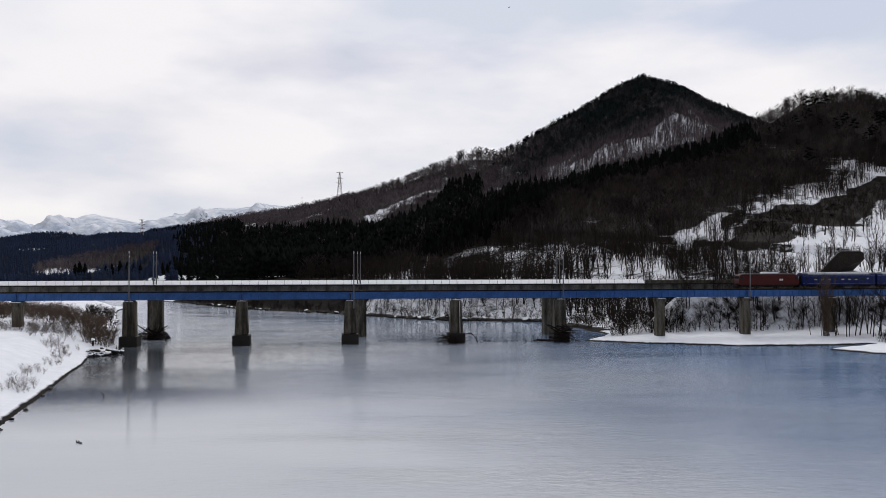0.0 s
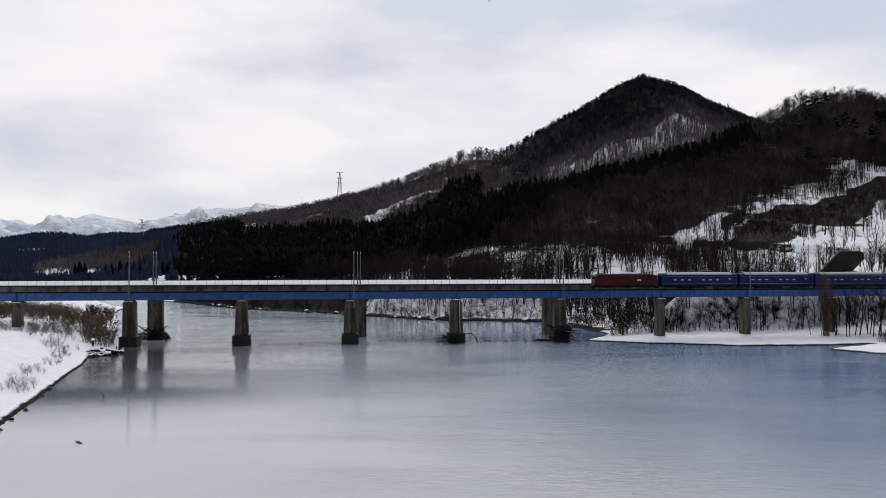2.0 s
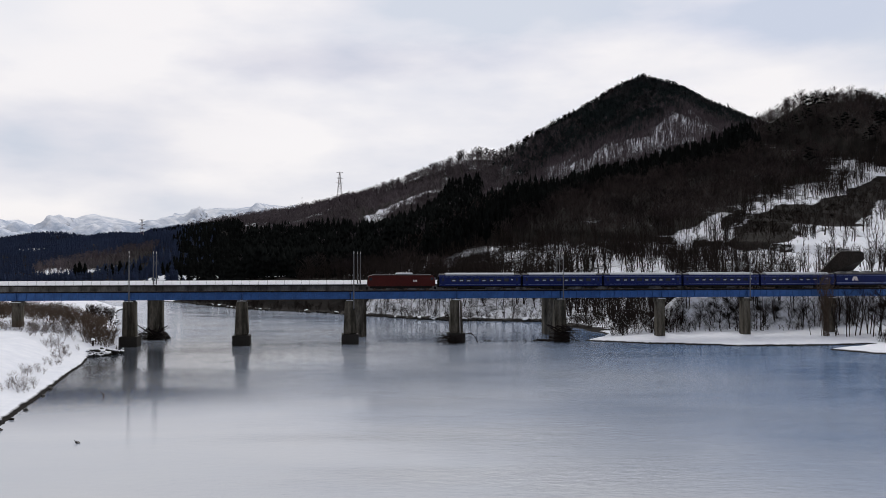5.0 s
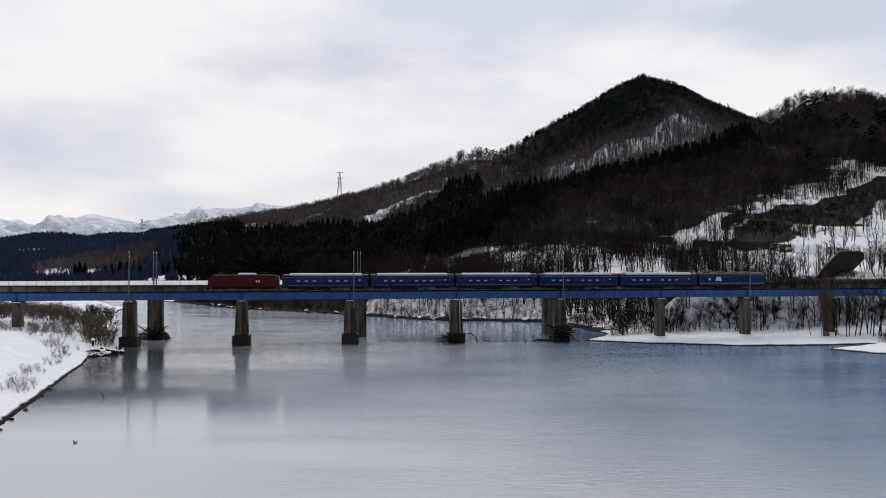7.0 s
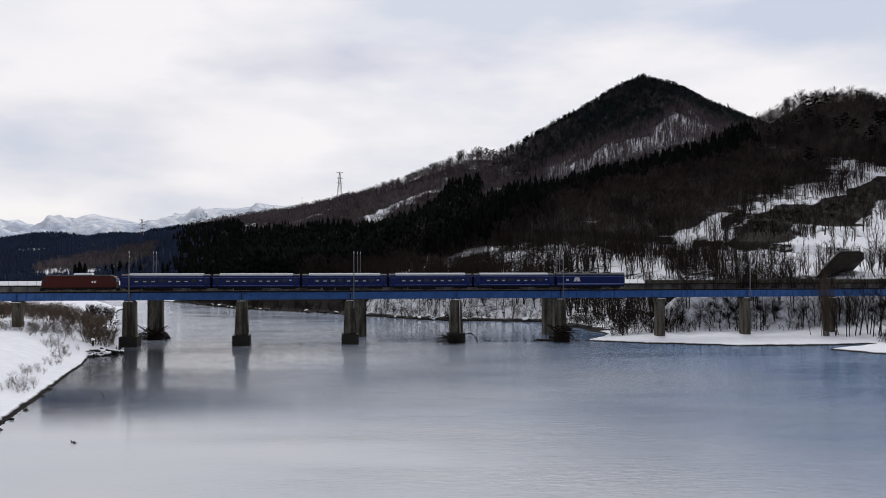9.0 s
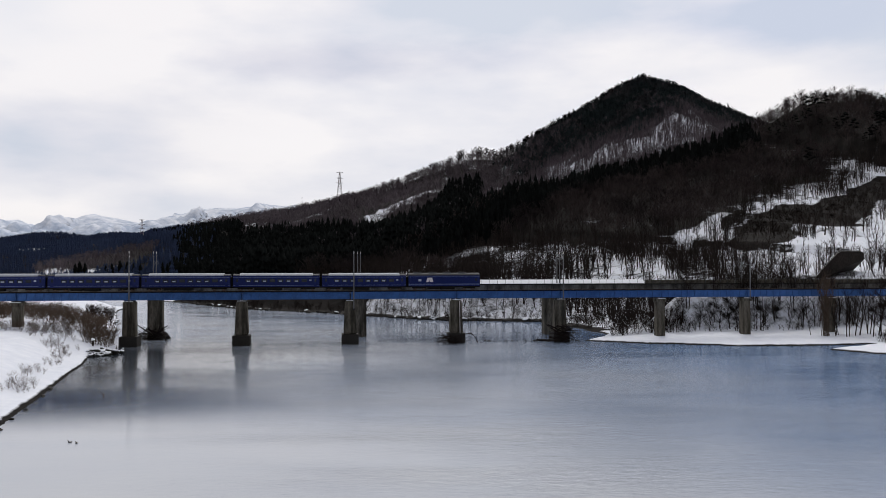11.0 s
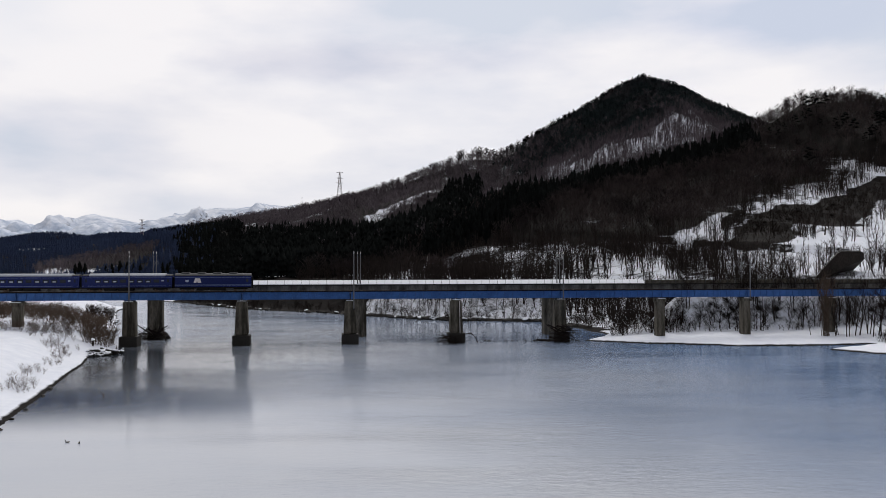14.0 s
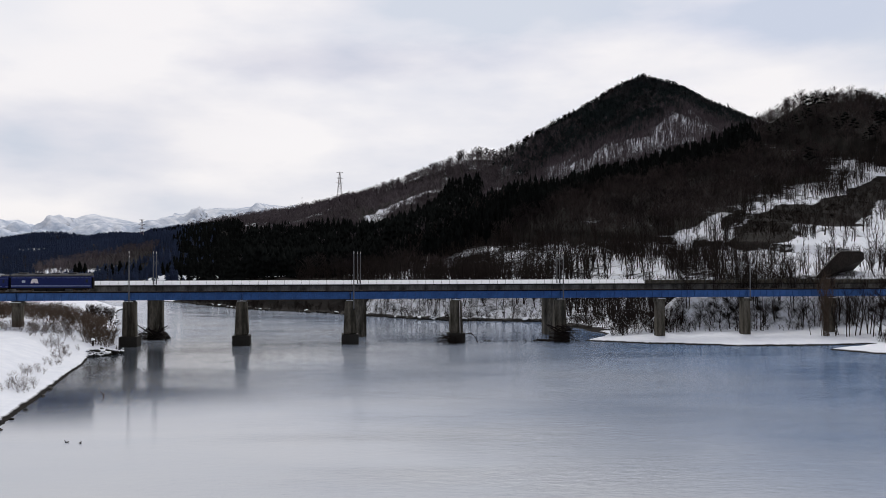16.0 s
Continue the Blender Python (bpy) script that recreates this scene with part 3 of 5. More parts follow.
# ---- trees ----
def cone3(vs, ts, p, q, r, tip=0.0):
    """A three-sided tapering stick."""
    z = q - p
    n = np.linalg.norm(z)
    z = z / n
    x = np.cross(z, (0.3, 0.5, 0.81))
    x /= np.linalg.norm(x)
    y = np.cross(z, x)
    k = len(vs)
    for i in range(3):
        a = 2.094 * i
        vs.append(p + (x * math.cos(a) + y * math.sin(a)) * r)
    if tip:
        for i in range(3):
            a = 2.094 * i
            vs.append(q + (x * math.cos(a) + y * math.sin(a)) * tip)
        for i in range(3):
            j = (i + 1) % 3
            ts += [(k + i, k + j, k + 3 + j), (k + i, k + 3 + j, k + 3 + i)]
    else:
        vs.append(q)
        ts += [(k + i, k + (i + 1) % 3, k + 3) for i in range(3)]


def bare_tree(rng, limbs, twigs, thick=0.016, spread=0.30, stems=1, sliver=1.3):
    """A leafless tree one metre high: trunk arrays and crown arrays."""
    tv, tt, cv, ct = [], [], [], []
    for s in range(stems):
        lean = (rng.rand(3) - 0.5) * (0.25 if stems == 1 else 0.4 if stems < 4 else 0.9) * np.array((1, 1, 0))
        base = np.array(((rng.rand() - 0.5) * 0.1, (rng.rand() - 0.5) * 0.1, -0.06)) * (stems > 1) + np.array((0, 0, -0.04))
        mid = base + np.array((lean[0] * 0.5, lean[1] * 0.5, 0.45 + 0.1 * rng.rand()))
        top = np.array((lean[0] + 0.06 * (rng.rand() - 0.5), lean[1], 0.92))
        cone3(tv, tt, base, mid, thick, thick * 0.65)
        cone3(tv, tt, mid, top, thick * 0.65, thick * 0.15)
        for i in range(max(2, limbs // stems)):
            f = 0.22 + 0.72 * (i + rng.rand()) / max(2, limbs // stems)
            p = base + (mid - base) * f / 0.5 if f < 0.5 else mid + (top - mid) * (f - 0.5) / 0.5
            a = rng.rand() * 6.283
            ln = spread * (1.25 - f) * (0.7 + 0.6 * rng.rand())
            q = p + np.array((math.cos(a) * ln, math.sin(a) * ln, ln * (0.7 + 0.7 * rng.rand())))
            q[2] = min(q[2], 1.0)
            cone3(cv, ct, p, q, thick * 0.5 * (1.15 - 0.6 * f), thick * 0.12)
            for _ in range(max(1, twigs // limbs)):
                g = 0.3 + 0.7 * rng.rand()
                b = p + (q - p) * g
                d = (rng.rand(3) - 0.5) * np.array((1.5, 1.5, 0.7)) + np.array((math.cos(a) * 0.35, math.sin(a) * 0.35, 0.75))
                e = b + d * (0.12 + 0.12 * rng.rand())
                wd = (rng.rand(3) - 0.5) * thick * sliver
                n = len(cv)
                cv += [b - wd, b + wd, e]
                ct.append((n, n + 1, n + 2))
    return (np.array(tv), np.array(tt)), (np.array(cv), np.array(ct))


def cedar(rng, tiers=6, sides=7, width=0.19):
    """A conifer one metre high, of ragged tiers."""
    vs, ts = [], []
    for i in range(tiers):
        f = i / tiers
        z0, z1 = 0.08 + 0.86 * f, min(1.0, 0.08 + 0.86 * f + 0.30)
        r = width * (1 - f) ** 0.75 + 0.02
        k = len(vs)
        vs.append((0, 0, z1))
        for j in range(sides * 2):
            a = 6.283 * j / (sides * 2) + rng.rand() * 0.3
            rr = r * (0.55 if j % 2 else 1.0) * (0.75 + 0.5 * rng.rand())
            vs.append((math.cos(a) * rr, math.sin(a) * rr, z0 - 0.05 * rng.rand() + (0.06 if j % 2 else 0)))
        for j in range(sides * 2):
            ts.append((k, k + 1 + j, k + 1 + (j + 1) % (sides * 2)))
    k = len(vs)
    vs += [(0.02, 0, -0.03), (-0.01, 0.017, -0.03), (-0.01, -0.017, -0.03), (0, 0, 0.3)]
    ts += [(k, k + 1, k + 3), (k + 1, k + 2, k + 3), (k + 2, k, k + 3)]
    return np.array(vs), np.array(ts)


def round_pine(rng, clumps=7):
    """A broad-crowned pine one metre high: flat ragged clumps on a bent trunk."""
    vs, ts = [], []
    top = np.array((0.08 * (rng.rand() - 0.5), 0.08 * (rng.rand() - 0.5), 0.95))
    cone3(vs, ts, np.array((0, 0, -0.03)), top, 0.02, 0.006)
    for c in range(clumps):
        f = 0.42 + 0.55 * c / (clumps - 1)
        a = c * 2.4
        d = 0.20 * (1.15 - f) / 0.7
        m = top * f + np.array((math.cos(a) * d, math.sin(a) * d, 0))
        k, n = len(vs), 9
        vs += [m + (0, 0, 0.09), m - (0, 0, 0.03)]
        for j in range(n):
            b = 6.283 * j / n
            r = 0.15 * (0.6 + 0.7 * rng.rand()) * (1.2 - 0.5 * f)
            vs.append(m + np.array((math.cos(b) * r, math.sin(b) * r, (rng.rand() - 0.5) * 0.05)))
        for j in range(n):
            j2 = (j + 1) % n
            ts += [(k, k + 2 + j, k + 2 + j2), (k + 1, k + 2 + j2, k + 2 + j)]
    return np.array(vs, float), np.array(ts)


def joined(pair):
    (a, b), (c, d) = pair
    return np.concatenate([a, c]), np.concatenate([b, d + len(a)])


def scatter(name, models, x, y, size, mat, label, category, rng, girth=(0.85, 1.25)):
    """Many trees of a wood, joined in one mesh."""
    z = land(x, y)
    which = rng.randint(0, len(models), len(x))
    vv, tt, n = [], [], 0
    for m, (mv, mt) in enumerate(models):
        k = np.nonzero(which == m)[0]
        if not len(k):
            continue
        a = rng.rand(len(k)) * 6.283
        g = girth[0] + (girth[1] - girth[0]) * rng.rand(len(k))
        c, s = np.cos(a) * size[k] * g, np.sin(a) * size[k] * g
        vx = c[:, None] * mv[None, :, 0] - s[:, None] * mv[None, :, 1] + x[k][:, None]
        vy = s[:, None] * mv[None, :, 0] + c[:, None] * mv[None, :, 1] + y[k][:, None]
        vz = size[k][:, None] * mv[None, :, 2] + z[k][:, None]
        vv.append(np.stack([vx, vy, vz], -1).reshape(-1, 3))
        tt.append((mt[None] + (np.arange(len(k)) * len(mv))[:, None, None] + n).reshape(-1, 3))
        n += len(k) * len(mv)
    ob = new(name, array_mesh(name, np.concatenate(vv), np.concatenate(tt), mat))
    return tagged(ob, label, category, kind="stuff")


def sample(rng, n, x0, x1, y0, y1):
    return x0 + (x1 - x0) * rng.rand(n), y0 + (y1 - y0) * rng.rand(n)


def in_view(x, y, margin=1.12):
    return (np.abs(x) < y * 0.5206 * margin + 6)


def build_woods():
    rng = np.random.RandomState(3)
    bare_near = [joined(bare_tree(rng, 12, 84, thick=0.014, spread=0.36, sliver=1.2)) for _ in range(8)]
    trunks = [joined(bare_tree(rng, 8, 26, thick=0.019, spread=0.27, sliver=0.7, stems=(1, 1, 2)[i % 3])) for i in range(9)]
    bare_far = [joined(bare_tree(rng, 9, 54, thick=0.019, spread=0.36, sliver=1.2)) for _ in range(7)]
    cedars = [cedar(rng, 7, 6, 0.15) for _ in range(6)]
    cedars_far = [cedar(rng, 4, 5, 0.20) for _ in range(5)]
    pines = [round_pine(rng) for _ in range(5)]

    # the spur and its slope above the railway
    x, y = sample(rng, 60000, -60, 470, 268, 700)
    d, hz, front = crest(RIDGE_SPUR, x, y)
    sd = shore(x, y)
    keep = in_view(x, y) & (sd > 12) & (front | (d < 25)) & (np.abs(-x * AS + (y - FAR_Y) * AC) > 9)
    x, y, d, hz, front = (v[keep] for v in (x, y, d, hz, front))
    z = land(x, y)
    low = z / np.maximum(hz, 12)
    u, n1 = rng.rand(len(x)), fbm(x * 0.02, y * 0.02)
    clump = smooth(0.40, 0.62, fbm(x * 0.06 + 9, y * 0.04))
    clear, crag, thin = near_lines(CLEARINGS, x, y), crag_at(x, y), open_slope(x, y, z)
    belt = (x < 222) & (d < 16 + 0.05 * (x + 40) + 16 * n1 * (x < 60)) & (hz > 8) & (front | (d < 8))
    is_cedar = belt & (u < 0.40)
    is_green = (~is_cedar) & (n1 > 0.55) & (thin < 0.4) & (u < 0.035) & (x > 60) & (z > 62)
    dense = 0.26 * (1 - thin) + thin * (0.20 + 0.42 * clump)
    dense = dense * np.where((y < 350) & (x > 100), 0.55, 1.0)
    dense = dense * (1 - 0.62 * clear) * (1 - 0.97 * crag)
    is_bare = (~is_cedar) & (~is_green) & (u < dense)
    size = 6.0 + 6.0 * rng.rand(len(x)) ** 1.3
    k = is_cedar
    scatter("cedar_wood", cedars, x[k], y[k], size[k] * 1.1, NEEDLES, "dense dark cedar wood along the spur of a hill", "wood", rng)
    k = is_bare & (thin > 0.5)
    scatter("slope_trees", trunks, x[k], y[k], size[k] * 0.9, BARK, "dark leafless trunks standing over snow on a steep slope", "wood", rng)
    k = is_bare & (thin <= 0.5)
    scatter("bare_wood", bare_near, x[k], y[k], size[k], BARK_FAR, "close leafless brown wood on the upper hillside", "wood", rng)
    k = is_green | ((u > 0.93) & (low > 0.80) & (x > 205) & (d < 30) & (clear < 0.3) & (n1 > 0.42))
    scatter("pine_wood", pines, x[k], y[k], size[k] * 1.15, NEEDLES, "dark pines among bare trees near the hill's ridge", "wood", rng)

    # the peak behind
    x, y = sample(rng, 40000, -420, 470, 380, 1110)
    d, hz, front = crest(RIDGE_PEAK, x, y)
    da, hza, fa = crest(RIDGE_SPUR, x, y)
    fade = fbm(x * 0.03, y * 0.03) * 0.05
    keep = in_view(x, y) & (front | (d < 16)) & ((~fa & ((y > 600) | (x < 60))) | (x < -45)) & (shore(x, y) > 6) & ((x / y > -0.40 + 0.13 * rng.rand(len(x)) + fade) | (d < 90)) & (brown_knoll(x, y) < 0.3)
    x, y, d, hz = x[keep], y[keep], d[keep], hz[keep]
    low = land(x, y) / np.maximum(hz, 12)
    u, n1 = rng.rand(len(x)), fbm(x * 0.015, y * 0.015)
    clear = near_lines(CLEARINGS, x, y)
    bluish = x / y < -0.325 - 0.10 * (n1 - 0.5)
    tail = (x / y < -0.235) & ~bluish
    cone = (x > 60 + 120 * rng.rand(len(x))) & (low > 0.70) & (clear < 0.5)
    grove = (np.abs(x - 14 - (y - 780) * 0.08) < 20 + 14 * (n1 - 0.5)) & (y > 640) & (y < 868)
    base = ((low < 0.46 + 0.4 * (n1 - 0.5)) & (x < 60) & (clear < 0.5)) | grove
    is_con = (cone & (u < 0.75)) | (base & (u < 0.8)) | ((u < 0.06) & (n1 > 0.5) & (clear < 0.3))
    is_bare = (~is_con) & (u < 0.85 * (1 - 0.85 * smooth(0.2, 0.6, clear)))
    size = 6.5 + 6.0 * rng.rand(len(x)) ** 1.5
    k = bluish & (clear < 0.4) & (u < 0.8)
    scatter("ridge_forest", cedars_far, x[k], y[k], size[k] * 0.75, NEEDLES_HAZE, "blue-dark conifers on the hill's long tail, haze in their colour", "wood", rng, girth=(1.2, 1.8))
    k = is_con & ~bluish & cone
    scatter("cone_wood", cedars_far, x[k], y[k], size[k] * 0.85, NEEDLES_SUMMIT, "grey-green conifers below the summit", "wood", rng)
    k = tail & (clear < 0.4) & (low < 0.93) & (u < 0.8)
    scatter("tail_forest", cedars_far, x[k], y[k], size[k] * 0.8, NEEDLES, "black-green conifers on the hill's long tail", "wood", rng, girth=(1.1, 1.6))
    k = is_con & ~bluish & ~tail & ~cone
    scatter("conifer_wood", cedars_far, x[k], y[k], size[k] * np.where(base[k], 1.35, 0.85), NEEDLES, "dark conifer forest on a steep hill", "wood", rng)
    k = is_bare & ~bluish & ~(tail & (low < 0.93))
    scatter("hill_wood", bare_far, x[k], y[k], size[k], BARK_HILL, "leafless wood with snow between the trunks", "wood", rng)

    # tall trees along the skyline
    f = rng.rand(420)
    cx = -110 + 330 * f
    cy = np.interp(cx, [p[0] for p in RIDGE_PEAK], [p[1] for p in RIDGE_PEAK]) + 6 * rng.rand(420) - 4
    tall = np.interp(cx, (-110, -60, 0, 30, 60, 80, 220), (6, 9, 12, 16, 11, 10, 8)) * (0.75 + 0.45 * rng.rand(420))
    k = rng.rand(420) < np.where(cx < 75, 0.55, 0.30)
    stems = [joined(bare_tree(rng, 12, 60, thick=0.026, spread=0.24, sliver=1.0)) for _ in range(7)]
    scatter("skyline_trees", stems, cx[k], cy[k], tall[k], BARK, "row of tall leafless trees along a skyline", "trees", rng)
    k = (~k) & (rng.rand(420) < np.where(cx < 75, 0.08, 0.75))
    scatter("skyline_pines", pines, cx[k], cy[k], tall[k], NEEDLES, "dark pines standing out along a skyline", "trees", rng)

    # slim trunks on the snow band under the summit
    x, y = sample(rng, 10000, 10, 310, 740, 940)
    k = (near_lines(CLEARINGS, x, y) > 0.04) & in_view(x, y)
    x, y = x[k], y[k]
    poles = [joined(bare_tree(rng, 6, 16, thick=0.030, spread=0.22, sliver=1.1)) for _ in range(6)]
    scatter("band_trees", poles, x, y, 6.0 + 4.5 * rng.rand(len(x)), BARK_HILL, "rows of slim bare trunks on a snow slope", "wood", rng)

    # thick conifers round the summit
    x, y = sample(rng, 15000, 50, 430, 850, 1010)
    d, hz, front = crest(RIDGE_PEAK, x, y)
    low, clear = land(x, y) / np.maximum(hz, 12), near_lines(CLEARINGS, x, y)
    k = in_view(x, y) & (low > 0.72 + 0.1 * fbm(x * 0.02, y * 0.02)) & (clear < 0.35) & (front | (d < 14)) & (rng.rand(len(x)) < smooth(60, 200, x + 60 * (low - 0.8)) * 0.9)
    x, y = x[k], y[k]
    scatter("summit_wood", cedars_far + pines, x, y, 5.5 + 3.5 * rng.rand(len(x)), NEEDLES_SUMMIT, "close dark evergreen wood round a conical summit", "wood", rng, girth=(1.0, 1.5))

    # valley forest, far to the left
    slim = [cedar(rng, 3, 4, 0.21) for _ in range(5)]
    x, y = sample(rng, 70000, -1250, -150, 520, 2030)
    d, hz, front = crest(RIDGE_VALLEY, x, y)
    keep = in_view(x, y) & (x / y < -0.26 - 0.10 * rng.rand(len(x))) & (front | (d < 30)) & (fbm(x * 0.006, y * 0.006) < 0.74) & (shore(x, y) > 10) & (np.hypot(x + 428, y - 880) > 30) & (brown_knoll(x, y) < 0.4)
    x, y = x[keep], y[keep]
    size = np.where(y < 950, 4 + 3 * rng.rand(len(x)), 5 + 5 * rng.rand(len(x)))
    scatter("distant_forest", slim, x, y, size, NEEDLES_HAZE, "distant blue-dark forest on low hills, haze in its colour", "wood", rng, girth=(0.9, 1.5))
    x, y = sample(rng, 1900, -340, -190, 560, 850)
    k = (brown_knoll(x, y) > 0.3) & (shore(x, y) > 8)
    x, y = x[k], y[k]
    scatter("knoll_wood", bare_far, x, y, 4.5 + 3.5 * rng.rand(len(x)), BARK_HILL, "leafless purple-brown wood on a low snowy knoll", "wood", rng)
    x, y, size = (np.array(v, float) for v in zip((-250, 586, 11), (-254, 588, 9), (-246, 585, 10), (-229, 578, 8), (-224, 576, 9), (-219, 577, 11), (-213, 574, 10), (-208, 572, 9), (-203, 571, 8)))
    scatter("valley_pines", cedars, x, y, size, NEEDLES, "small clump of dark pines on the valley floor", "trees", rng, girth=(1.5, 2.0))


build_woods()


# ---- bridges ----
SPAN = 24.6
PIERS = [-94.9, -71.05, -46.4, -21.8, 3.05, 28.2, 53.35, 75.4, 97.8, 120.5]
RAIL_Z = 12.35


def build_pier(s, ground, column=False, twin=False):
    t = thing("bridge_pier", "weathered concrete pier standing on a block footing in the river" if not column else "slim concrete pier with a wider cap on the snowy bank", "bridge pier", "near bridge piers", along(s, 0))
    top = 10.05
    if not column:
        part("footing", blocks((-2.0, 2.0, -2.2, 2.2, min(ground, 0) - 1.5, 2.3, 0.06), bevel=0.06), WET_STONE, t, "dark wet footing block")
        bm = bmesh.new()
        if twin:
            box(bm, -1.35, -0.2, -1.7, 1.7, 2.3, top, 0.10)
            box(bm, 0.2, 1.35, -1.7, 1.7, 2.3, top, 0.10)
            box(bm, -0.4, 0.4, -1.2, 1.2, 2.3, top - 0.1, 0.02)
        else:
            box(bm, -1.5, 1.5, -1.7, 1.7, 2.3, top, 0.30)
        bmesh.ops.bevel(bm, geom=bm.edges[:], offset=0.12 if twin else 0.25, segments=2, affect='EDGES')
        part("shaft", bm, CONCRETE, t)
    else:
        part("shaft", blocks((-1.0, 1.0, -1.1, 1.1, ground - 1.0, top - 0.7, 0.05), bevel=0.1), CONCRETE, t)
        part("cap", blocks((-1.2, 1.2, -1.4, 1.4, top - 0.7, top, -0.02), bevel=0.06), CONCRETE, t)
    part("bearing_block", blocks((-1.0, -0.35, -1.3, 1.3, top, 10.4), (0.35, 1.0, -1.3, 1.3, top, 10.4), bevel=0.03), DARK_STEEL, t)
    part("snow_patch", blocks((-1.0, 1.0, -1.38, -1.0, top, top + 0.16, 0.06), bevel=0.05), SNOW_CAP, t, "strip of snow on the pier's shoulder")
    return t


def build_near_bridge():
    for i, s in enumerate(PIERS):
        g = land_at(s * AC, NEAR_Y + s * AS)
        pier = build_pier(s, g, column=(i >= 6 or i == 0), twin=(i == 1))
        if i == 4:
            bm = bmesh.new()
            tube(bm, (0.75, -1.78, 2.3), (0.7, -1.50, 9.8), 0.07, 0.07, 6)
            part("drainpipe", bm, STRIPE, pier, "pale vertical pipe")
    for s in (PIERS[0] - SPAN, PIERS[-1] + SPAN):
        g = land_at(s * AC, NEAR_Y + s * AS)
        build_pier(s, g, column=True)
    # one span, then copies
    span = thing("girder_span", "blue painted steel plate-girder span with rusty joints", "bridge span", "near bridge spans")
    L = SPAN / 2 - 0.14
    web = mesh_of("web", blocks((-L, L, -0.02, 0.02, 10.46, 12.02)), BLUE_STEEL)
    flange = mesh_of("flange", blocks((-L, L, -0.22, 0.22, 0, 0.06)), BLUE_STEEL)
    stiff = mesh_of("stiffener", blocks((-0.07, 0.07, -0.21, 0.0, 10.47, 12.01)), BLUE_STEEL)
    brace = mesh_of("cross_brace", blocks((-0.06, 0.06, -0.9, 0.9, -0.06, 0.06)), BLUE_STEEL)
    for y in (-0.95, 0.95):
        part("web", web, None, span, m=pose(0, y, 0))
        part("flange", flange, None, span, m=pose(0, y, 10.40))
        part("flange", flange, None, span, m=pose(0, y, 12.02))
        for i in range(14):
            part("stiffener", stiff, None, span, m=pose(-L + 0.1 + (2 * L - 0.2) * i / 13, y - 0.02 if y < 0 else y + 0.02, 0, 0, 0, 0 if y < 0 else 180))
    for i in range(7):
        for z in (10.7, 11.8):
            part("cross_brace", brace, None, span, m=pose(-L + 0.6 + (2 * L - 1.2) * i / 6, 0, z))
    ends = [PIERS[0] - SPAN] + PIERS + [PIERS[-1] + SPAN]
    for i, (a, b) in enumerate(zip(ends, ends[1:])):
        m = along((a + b) / 2) @ Matrix.Diagonal(((b - a) / SPAN, 1, 1, 1))
        if i:
            copy_thing(span, m)
        else:
            span.matrix_basis = m
    # track along the whole line
    s0, s1 = -400, 280
    track = thing("railway_track", "railway track on dark sleepers along the bridge", "track", m=along(0))
    bm = bmesh.new()
    for i in range(int((s1 - s0) / 0.62)):
        x = s0 + i * 0.62
        if -130 < x < 155:
            box(bm, x - 0.11, x + 0.11, -1.25, 1.25, 12.08, 12.25)
    tagged(part("sleepers", bm, TIMBER, track), kind="stuff")
    for y in (-0.57, 0.57):
        part("rail", blocks((s0, s1, y - 0.035, y + 0.035, 12.25, RAIL_Z)), RAIL_STEEL, track)
    part("guard_timber", blocks((-122, 152, -1.44, -1.28, 12.09, 12.33)), TIMBER, track)
    part("walkway", blocks((-122, 152, 1.25, 2.0, 12.0, 12.06)), DARK_STEEL, track)
    part("ballast", blocks((s0, -119, -2.0, 2.0, 11.0, 12.15, 0.3), (151, s1, -2.0, 2.0, 11.0, 12.15, 0.3)), ROCK, track)


FAR_PIERS = [-121.8, -71.6, -21.5, 28.2]


